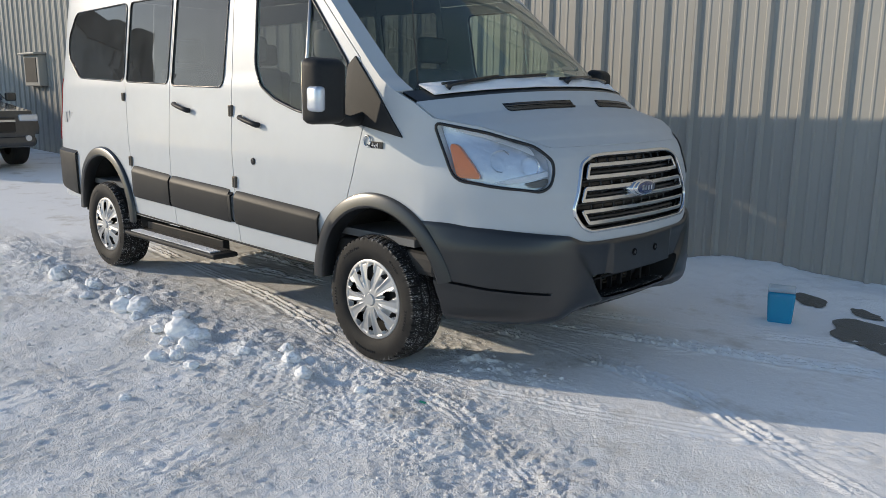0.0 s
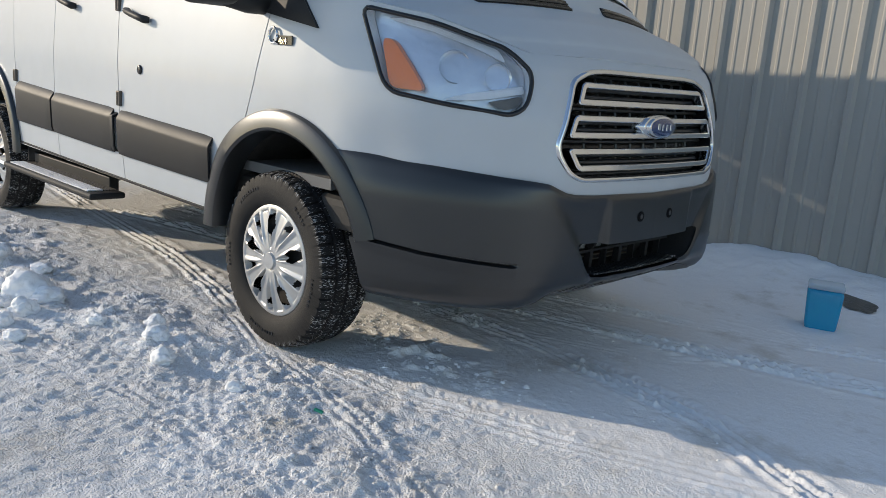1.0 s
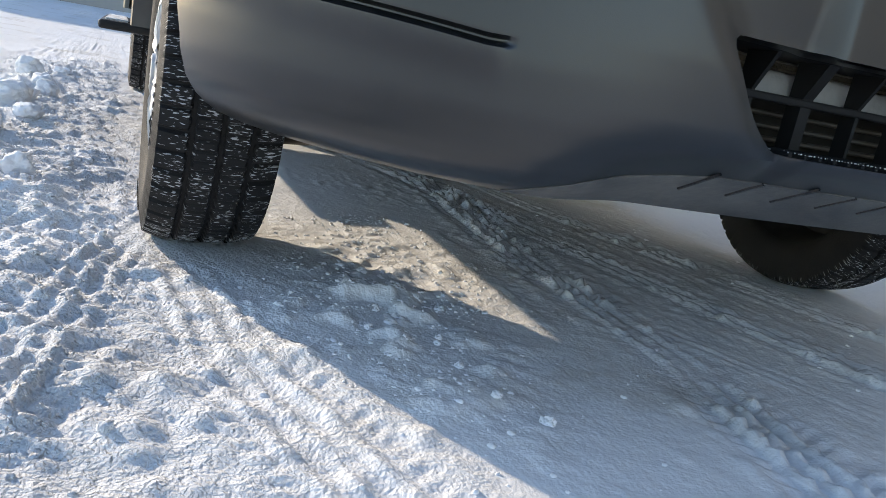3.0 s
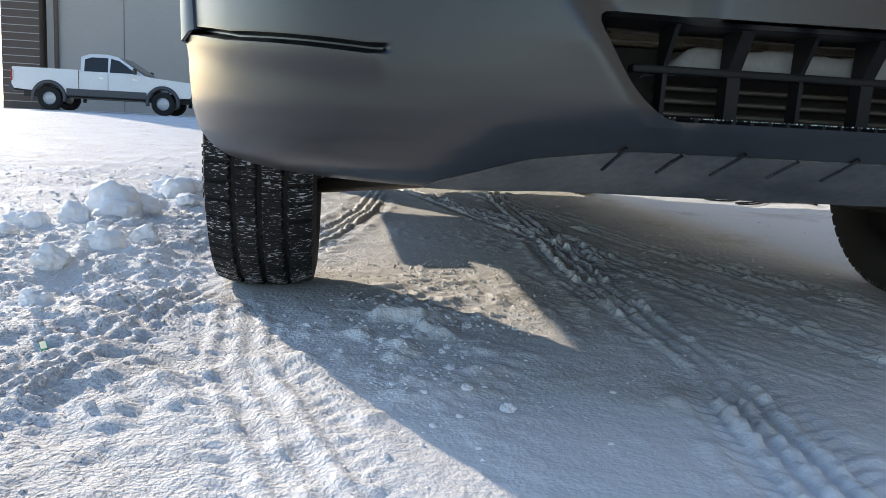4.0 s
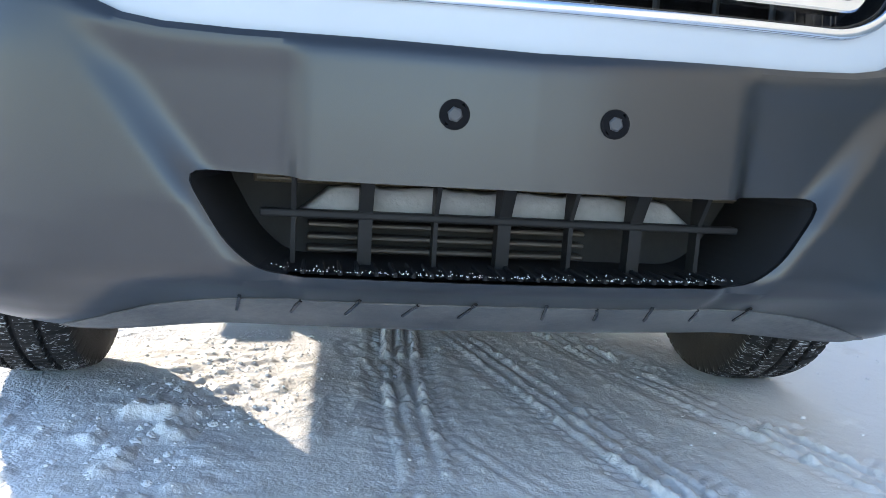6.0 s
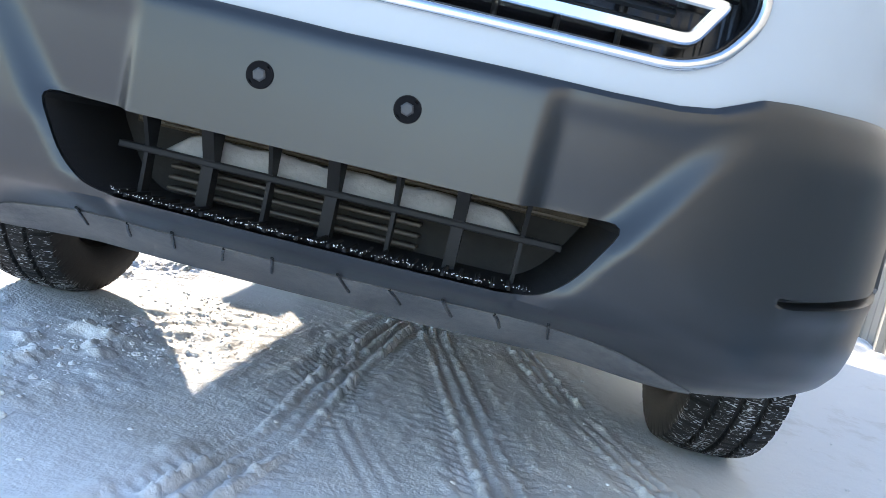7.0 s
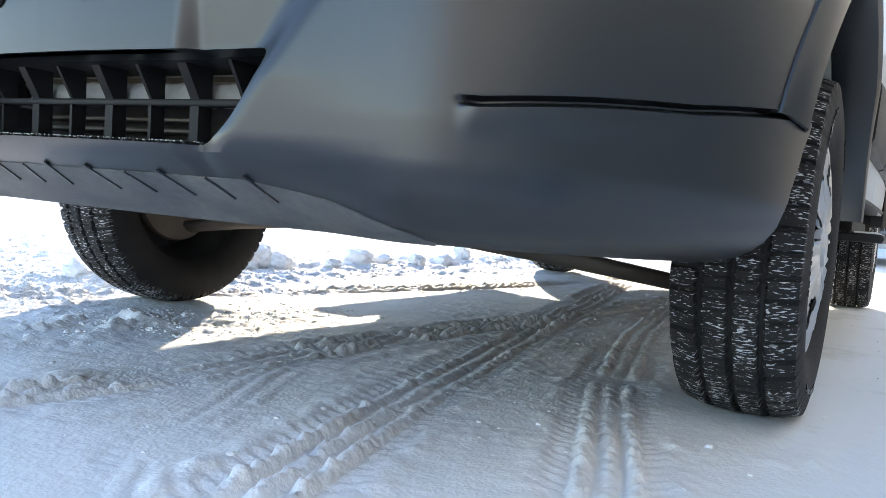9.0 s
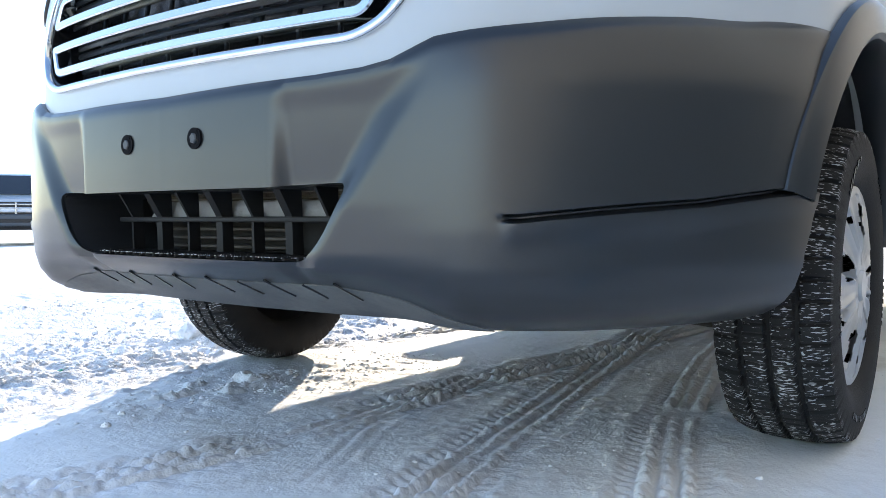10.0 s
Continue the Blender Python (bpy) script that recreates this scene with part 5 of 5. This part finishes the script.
# ---- things round the van ----
def build_container(x, y):
    z = ground_at(x, y)
    jug = tagged(new("fluid_container"), "clear plastic tub of bright blue fluid on the snow", "container")
    jug.matrix_basis = pose(x, y, z - .005, 0, 0, 20)
    blue = material("blue_fluid", (.010, .34, .60), .18, Transmission_Weight=.15)
    clear = material("cloudy_plastic", (.62, .72, .78), .35, Alpha=.45)
    fluid = part("fluid", box_bm((-.085, -.07, .0), (.085, .07, .205), .018, 3), blue, jug, "bright blue fluid", True)
    for v in fluid.data.vertices:      # narrower at the foot
        v.co.x *= .86 + .14 * v.co.z / .205
        v.co.y *= .86 + .14 * v.co.z / .205
    part("tub", box_bm((-.084, -.069, .207), (.084, .069, .236), .012, 3), clear, jug, "cloudy plastic rim", True)


build_container(1.18, 1.44)
M_WET = textured(material("wet_asphalt", (.10, .094, .084), .32), 5.0, 60.0, .3, .004, 90.0, (.16, .15, .135))


def build_patch(x, y, a, b, turn, seed):
    bm = bmesh.new()
    rim = []
    for i in range(48):
        t = 2 * math.pi * i / 48
        q = 1 + .35 * noise.noise((math.cos(t) * 1.6 + seed, math.sin(t) * 1.6, seed))
        px, py = a * q * math.cos(t), b * q * math.sin(t)
        wx, wy = x + px * math.cos(turn) - py * math.sin(turn), y + px * math.sin(turn) + py * math.cos(turn)
        rim.append(bm.verts.new((wx, wy, ground_at(wx, wy) + .007)))
    mid = bm.verts.new((x, y, ground_at(x, y) + .008))
    for i in range(48):
        bm.faces.new((rim[i], rim[(i + 1) % 48], mid))
    tagged(part("bare_patch", bm, M_WET), "bare wet asphalt showing through the snow", "asphalt patch", "bare patches by the wall", "structure")


build_patch(1.16, 2.02, .16, .07, -.5, 1.0)
build_patch(1.55, 1.95, .12, .05, -.4, 5.0)
build_patch(1.84, 1.42, .46, .24, -.7, 9.0)


def build_clump(x, y, size, seed, flat=.7):
    bm = bmesh.new()
    bmesh.ops.create_icosphere(bm, subdivisions=4, radius=1)
    for v in bm.verts:
        d = v.co.normalized()
        q = 1 + .32 * noise.noise(d * 1.5 + Vector((seed, 0, 0))) + .20 * noise.noise(d * 3.4 + Vector((0, seed, 0))) + .07 * noise.noise(d * 9 + Vector((0, 0, seed)))
        v.co = Vector((d.x * q, d.y * q * .9, d.z * q * flat)) * size
    ob = part("snow_clump", bm, M_POWDER, None, "", True, pose(x, y, ground_at(x, y) + size * flat * (.45 if y < -.75 else .3), 0, 0, seed * 50))
    return tagged(ob, "broken lump of white snow lying on packed snow", "snow lump", "snow lumps beside the van")


CLUMPS = [(-.64, -1.74, .042), (-.47, -2.18, .027), (-1.12, -1.54, .10), (-1.0, -1.50, .075), (-1.22, -1.47, .08), (-.92, -1.62, .055), (-1.35, -1.58, .045), (-1.08, -1.66, .04),
          (-.85, -1.72, .045), (-.93, -1.80, .05), (-1.85, -1.45, .085), (-1.95, -1.52, .07), (-2.05, -1.42, .06), (-1.75, -1.53, .04), (-2.3, -1.35, .05), (-1.5, -1.35, .05),
          (-.3, -1.35, .05), (-.1, -1.42, .045), (-2.45, -1.55, .05), (-2.7, -1.4, .06), (-.45, -1.28, .04), (-.6, -1.45, .035), (.25, -1.33, .035), (-3.1, -1.5, .07), (-3.4, -1.35, .06)]
heap = random.Random(12)
CLUMPS += [(.40 + heap.gauss(0, .17), -.58 + heap.gauss(0, .065), heap.uniform(.006, .013)) for _ in range(14)]
for i, (x, y, r) in enumerate(CLUMPS):
    build_clump(x, y, r, 1.7 * i + .4, .62 + .2 * ((i * 7) % 3) / 2)


def build_crumbs():
    """Small loose crumbs of snow over the yard."""
    rng = random.Random(5)
    verts, faces = [], []
    phi = (1 + 5 ** .5) / 2
    base = [Vector(v).normalized() for v in ((-1, phi, 0), (1, phi, 0), (-1, -phi, 0), (1, -phi, 0), (0, -1, phi), (0, 1, phi), (0, -1, -phi), (0, 1, -phi), (phi, 0, -1), (phi, 0, 1), (-phi, 0, -1), (-phi, 0, 1))]
    tri = [(0, 11, 5), (0, 5, 1), (0, 1, 7), (0, 7, 10), (0, 10, 11), (1, 5, 9), (5, 11, 4), (11, 10, 2), (10, 7, 6), (7, 1, 8), (3, 9, 4), (3, 4, 2), (3, 2, 6), (3, 6, 8), (3, 8, 9), (4, 9, 5), (2, 4, 11), (6, 2, 10), (8, 6, 7), (9, 8, 1)]
    places = []
    for _ in range(14000):
        if rng.random() < .55:
            i = rng.randrange(len(BANK) - 1)
            t = rng.random()
            (ax, ay), (bx, by) = BANK[i], BANK[i + 1]
            x, y = ax + (bx - ax) * t + rng.gauss(0, .22), ay + (by - ay) * t + rng.gauss(.02, .26)
        else:
            x, y = rng.uniform(-3.5, 3.0), rng.uniform(-3.4, -1.1) if rng.random() < .72 else rng.uniform(-1.1, 1.6)
        if rng.random() < .10:
            x, y = (rng.gauss(.45, .25), rng.gauss(-.62, .10)) if rng.random() < .4 else (rng.uniform(-.45, .40), rng.gauss(-.45, .10))
        places.append((x, y))
    xs, ys = np.array([p[0] for p in places]), np.array([p[1] for p in places])
    zs = snow_height(xs, ys)
    for x, y, z in zip(xs, ys, zs):
        if abs(abs(y) - .89) < .14 and (abs(x) < .2 or abs(x + 3.3) < .2):
            continue
        s = min(.015, .0016 + rng.expovariate(1 / .0024)) if y < -1.05 else min(.008, .0010 + rng.expovariate(1 / .0014))
        n = len(verts)
        for b in base:
            q = s * rng.uniform(.65, 1.25)
            verts.append((x + b.x * q, y + b.y * q, z + b.z * q * .6 + s * .12))
        faces += [tuple(n + i for i in f) for f in tri]
    ob = new("snow_crumbs", mesh_of("snow_crumbs", verts, faces, M_POWDER))
    tagged(ob, "small crumbs of snow scattered over packed snow", "snow crumbs", kind="stuff")


build_crumbs()
M_GREEN = material("green_scrap", (.02, .30, .20), .4)
scrap = part("green_scrap", box_bm((-.016, -.006, 0), (.016, .006, .007), .002), M_GREEN, None, "", False, pose(.55, -1.21, ground_at(.55, -1.21), 6, 10, 25))
tagged(scrap, "small green plastic scrap on the snow", "scrap")


# ---- vehicles farther off ----
def tyre_simple():
    me = lathe_y([(.20, -.12), (.30, -.13), (.375, -.12), (.39, -.09), (.39, .09), (.375, .12), (.30, .13), (.21, .12)], 36, M_RUBBER, "tyre")
    me.attributes.new("tread", "FLOAT", "POINT")
    return me


FAR_TYRE = tyre_simple()
FAR_RIM = lathe_y([(.21, .10), (.20, .07), (.17, .05), (.08, .07), (.0, .08)], 30, M_SILVER, "rim")


def profile_body(name, outline_xz, half, mat, parent, label="", tuck=0.0, z_tuck=1.0, bevel=.03):
    bm = prism_bm(outline_xz, 1, -half, half)
    for v in bm.verts:
        if v.co.z > z_tuck:
            v.co.y *= 1 - tuck * (v.co.z - z_tuck)
    bmesh.ops.bevel(bm, geom=[e for e in bm.edges if abs(e.verts[0].co.y - e.verts[1].co.y) < .001], offset=bevel, segments=2, affect="EDGES")
    ob = part(name, bm, mat, parent, label, True)
    crisp(ob.data, 35)
    return ob


def arches(xs, r=.45, z=.40):
    bm = bmesh.new()
    for x in xs:
        prism_bm([(x + r * math.cos(t), z + r * math.sin(t)) for t in np.linspace(0, 2 * math.pi, 24, endpoint=False)], 1, -1.4, 1.4, bm)
    return bm


def far_wheels(thing, xs, half):
    for x in xs:
        for s in (-1, 1):
            w = put("wheel", FAR_TYRE, thing, at=pose(x, s * (half - .13), .39, 0, 0, 180 if s < 0 else 0))
            put("rim", FAR_RIM, w)


def build_pickup(at, paint, label, trim):
    """A crew-cab pickup: x ahead, 5.9 m long."""
    t = tagged(new("pickup_truck"), label, "pickup truck")
    t.matrix_basis = at
    xs = (1.85, -1.80)
    body = [(2.85, .62), (2.90, .95), (2.78, 1.12), (1.45, 1.24), (1.25, 1.28), (-.78, 1.30), (-.80, 1.36), (-2.95, 1.36), (-2.98, .80), (-2.9, .66), (-1.2, .55), (1.2, .52)]
    ob = profile_body("truck_body", body, 1.0, paint, t)
    ob.data = crisp(carve(ob.data, [arches(xs, .47, .42), prism_bm([(-2.88, 1.42), (-.9, 1.42), (-.9, .95), (-2.88, .95)], 1, -.86, .86)]), 35)
    ob.data.materials.clear()
    ob.data.materials.append(paint)
    cab = profile_body("cab", [(1.30, 1.25), (.35, 1.86), (.0, 1.92), (-.55, 1.90), (-.80, 1.80), (-.82, 1.25)], .93, paint, t, tuck=.16, z_tuck=1.25)
    dark = material("dark_glass", (.01, .012, .015), .08)
    for s in (-1, 1):
        for poly in ([(1.0, 1.33), (.42, 1.73), (.15, 1.79), (.12, 1.33)], [(.06, 1.33), (.06, 1.80), (-.45, 1.80), (-.68, 1.72), (-.70, 1.33)]):
            bm = bmesh.new()
            a = [bm.verts.new((x, s * (.93 * (1 - .16 * (z - 1.25)) + .004), z)) for x, z in poly]
            b = [bm.verts.new((x, s * (.93 * (1 - .16 * (z - 1.25)) - .01), z)) for x, z in poly]
            for i in range(4):
                bm.faces.new((a[i], a[(i + 1) % 4], b[(i + 1) % 4], b[i]))
            bm.faces.new(a)
            part("side_window", bm, dark, t)
        for x, z in ((.95, 1.12), (-.15, 1.12)):
            part("door_handle", box_bm((x - .08, s * 1.0 - .012, z), (x + .08, s * 1.0 + .02, z + .03), .006), M_CHROME, t)
        part("door_seam", box_bm((.08, s * 1.0 - .01, .62), (.09, s * 1.0 + .003, 1.26)), M_GLOSS, t)
        part("bed_seam", box_bm((-.86, s * 1.0 - .01, .60), (-.84, s * 1.0 + .003, 1.34)), M_GLOSS, t)
        part("lower_trim", box_bm((-1.25, s * .99 - .03, .50), (1.32, s * .99 + .03, .74), .02), trim, t)
        for x in xs:
            P = np.array([[(x + r * math.cos(a), s * (1.0 + o), .42 + r * math.sin(a)) for r, o in ((.45, .0), (.47, .04), (.54, .035), (.56, -.01))] for a in np.linspace(-.25, math.pi + .25, 24)])
            put("fender_flare", mesh_of("fender_flare", *sheet(P if s < 0 else P[::-1], .01), trim), t)
        part("mirror", box_bm((.93, s * 1.13 - .11, 1.30), (1.03, s * 1.13 + .11, 1.50), .03), M_GLOSS, t)
        part("headlight", box_bm((2.70, s * .80 - .17, .93), (2.885, s * .80 + .17, 1.08), .02), M_BOWL, t)
        part("tail_lamp", box_bm((-2.985, s * .95 - .05, .90), (-2.88, s * .95 + .052, 1.27), .01), M_RED, t)
        part("running_board", box_bm((-1.1, s * 1.02 - .08, .42), (1.25, s * 1.02 + .08, .46), .01), M_GLOSS, t)
    bm = bmesh.new()
    for x, z, w in ((1.225, 1.31, .80), (.42, 1.826, .70)):
        for s in (-1, 1):
            bm.verts.new((x + .012, s * w, z + .012))
    v = list(bm.verts)
    bm.faces.new((v[0], v[1], v[3], v[2]))
    part("windscreen", bm, dark, t)
    part("front_bumper", box_bm((2.72, -1.0, .52), (3.02, 1.0, .80), .05, 3), trim, t)
    part("bumper_gap", box_bm((2.95, -.55, .60), (3.025, .55, .70), .01), M_GLOSS, t)
    part("grille_back", box_bm((2.80, -.62, .80), (2.885, .62, 1.10), .01), M_GLOSS, t)
    for z in (.86, .95, 1.04):
        part("grille_bar", box_bm((2.87, -.62, z - .018), (2.91, .62, z + .018), .008), M_CHROME, t)
    for y in (-.2, .2):
        part("grille_post", box_bm((2.87, y - .02, .80), (2.905, y + .02, 1.10), .006), M_CHROME, t)
    part("rear_bumper", box_bm((-3.08, -.95, .58), (-2.90, .95, .78), .03), trim, t)
    part("chassis", box_bm((-2.7, -.7, .42), (2.6, .7, .62)), M_DARK, t)
    far_wheels(t, xs, 1.0)
    return t


M_TRUCK_WHITE = textured(material("truck_white", (.78, .79, .80), .3, Coat_Weight=.5), 2, 12, .3, 0, None, (.70, .70, .70))
M_TRUCK_SILVER = textured(material("truck_silver", (.60, .62, .64), .3, .4, Coat_Weight=.5), 2, 12, .3, 0, None, (.52, .53, .54))
M_TRIM = textured(material("grey_trim", (.07, .072, .078), .45), 4, 30, .3)


def stand(x, y, heading):
    return pose(x, y, ground_at(x, y), 0, 0, heading)


build_pickup(stand(-27.2, -8.5, 89), M_TRUCK_WHITE, "white crew-cab pickup with dark flares parked by a building", M_TRIM)
build_pickup(stand(-8.8, -20.6, 64), M_TRUCK_SILVER, "silver crew-cab pickup facing the van across the yard", M_TRIM)


def build_suv(at):
    t = tagged(new("suv"), "dark sport utility car parked beside the ribbed wall", "car")
    t.matrix_basis = at
    paint = textured(material("dark_car_paint", (.025, .026, .028), .25, Coat_Weight=.8), 3, 20, .3, 0, None, (.06, .06, .058))
    dark = material("suv_glass", (.01, .012, .014), .06)
    body = [(2.3, .45), (2.36, .70), (2.25, .98), (1.2, 1.10), (-2.2, 1.12), (-2.35, .9), (-2.3, .5), (-1, .38), (1, .38)]
    ob = profile_body("car_body", body, .95, paint, t, bevel=.13)
    ob.data = crisp(carve(ob.data, [arches((1.42, -1.42), .42, .37)]), 35)
    profile_body("cabin", [(1.25, 1.08), (.45, 1.60), (.1, 1.68), (-1.9, 1.66), (-2.2, 1.10)], .88, paint, t, tuck=.22, z_tuck=1.1, bevel=.09)
    for s in (-1, 1):
        part("headlight", box_bm((2.12, s * .74 - .16, .80), (2.335, s * .74 + .16, .92), .03), M_BOWL, t)
        part("fog_lamp", rod_bm([(2.30, s * .70, .52), (2.37, s * .70, .52)], .05, 14), M_BOWL, t)
        part("mirror", box_bm((.85, s * 1.04 - .09, 1.12), (.95, s * 1.04 + .09, 1.28), .03), paint, t)
        part("roof_rail", rod_bm([(.1, s * .70, 1.72), (-1.7, s * .70, 1.71)], .02, 8), M_GLOSS, t)
        part("lower_trim", box_bm((-1.0, s * .94 - .03, .36), (1.0, s * .94 + .03, .52), .02), M_PLASTIC, t)
    bm = bmesh.new()
    v = [bm.verts.new(q) for q in ((1.20, -.78, 1.13), (1.20, .78, 1.13), (.52, .66, 1.575), (.52, -.66, 1.575))]
    for w in v:
        w.co.x += .02
        w.co.z += .015
    bm.faces.new(v)
    part("windscreen", bm, dark, t)
    part("grille", box_bm((2.28, -.5, .62), (2.375, .5, .88), .02), M_GLOSS, t)
    part("grille_bar", box_bm((2.36, -.5, .80), (2.385, .5, .84), .008), M_CHROME, t)
    part("front_bumper", box_bm((2.16, -.86, .36), (2.37, .86, .56), .09, 4), paint, t)
    far_wheels(t, (1.42, -1.42), .95)


build_suv(stand(-13.9, .36, 4))


# ---- far building ----
def build_far_building():
    b = tagged(new("far_building"), "long beige building with brown pier and brown roof band", "building")
    b.matrix_basis = Matrix.Translation((0, -1.05, 0))
    beige = textured(material("beige_panel", (.42, .38, .34), .7), .25, 6.0, .3, 0, None, (.36, .33, .30))
    brown = textured(material("brown_band", (.12, .085, .065), .7), .4, 8.0, .3, .004, 12.0, (.08, .06, .05))
    part("wall", box_bm((-46, -11.6, -.5), (-33.0, 30, 6.3)), beige, b)
    part("roof_band", box_bm((-46.3, -13.4, 6.3), (-32.7, 30.3, 7.6), .05), brown, b, "brown roof band")
    part("pier", box_bm((-34.2, -13.2, -.5), (-32.6, -11.75, 6.3), .03), brown, b, "brown brick pier")
    for z in np.arange(-.2, 6.2, .3):
        part("pier_joint", box_bm((-32.6, -13.2, z), (-32.585, -11.75, z + .03)), beige, b)
    part("downpipe", rod_bm([(-32.9, -11.2, -.2), (-32.9, -11.2, 6.2)], .09, 10), brown, b)
    for y in np.arange(-8.6, 29, 3.2):
        part("wall_joint", box_bm((-33.0, y, -.3), (-32.985, y + .02, 6.3)), brown, b)


build_far_building()


# ---- by the wall ----
def build_cabinet():
    grey = textured(material("grey_cabinet", (.30, .31, .31), .45), 2, 20, .3, 0, None, (.25, .255, .26))
    t = tagged(new("utility_cabinet"), "grey steel utility cabinet with a snow cap by the wall", "cabinet")
    t.matrix_basis = pose(-4.6, 2.25, ground_at(-4.6, 2.25) - .02, 0, 0, 0)
    part("cabinet_body", box_bm((-.38, -.30, .0), (.38, .36, .80), .02), grey, t)
    part("cabinet_door", box_bm((-.34, -.318, .06), (.34, -.30, .76), .008), grey, t)
    part("door_latch", box_bm((.22, -.34, .45), (.26, -.318, .60), .006), M_GLOSS, t)
    part("cabinet_roof", box_bm((-.41, -.33, .80), (.41, .37, .84), .015), grey, t)
    bm = box_bm((-.41, -.33, .84), (.41, .37, .91), .03, 3)
    part("snow_cap", bm, M_POWDER, t, "cap of snow", True)


build_cabinet()
pts = []
for i in range(60):
    t = i / 59
    x, y = -3.25 + .7 * t * t + .16 * math.sin(t * 13), 2.0 + .12 * t + .14 * math.cos(t * 13) - .14
    pts.append((x, y, ground_at(x, y) + .010))
cord = part("extension_cord", rod_bm(pts, .006, 6), M_GLOSS, None, "", True)
tagged(cord, "black extension cord lying on the snow", "cord")
part("plug", rod_bm([pts[0], Vector(pts[0]) + Vector((.05, -.02, .012)), Vector(pts[0]) + Vector((.09, -.035, .012))], [.008, .020, .018], 10), M_GLOSS, cord, smooth=True)


def build_wall_box():
    t = tagged(new("wall_box"), "beige service box with open lid on the ribbed wall", "wall box")
    t.matrix_basis = pose(-15.05, WALL_Y, 1.82)
    part("box_shell", box_bm((-.42, -.14, -.36), (.42, .05, .28), .02), M_SIDING, t)
    part("box_hood", box_bm((-.48, -.24, .28), (.48, .05, .33), .02), M_SIDING, t)
    part("box_recess", box_bm((-.34, -.15, -.28), (.30, -.135, .22)), M_DARK, t)


build_wall_box()
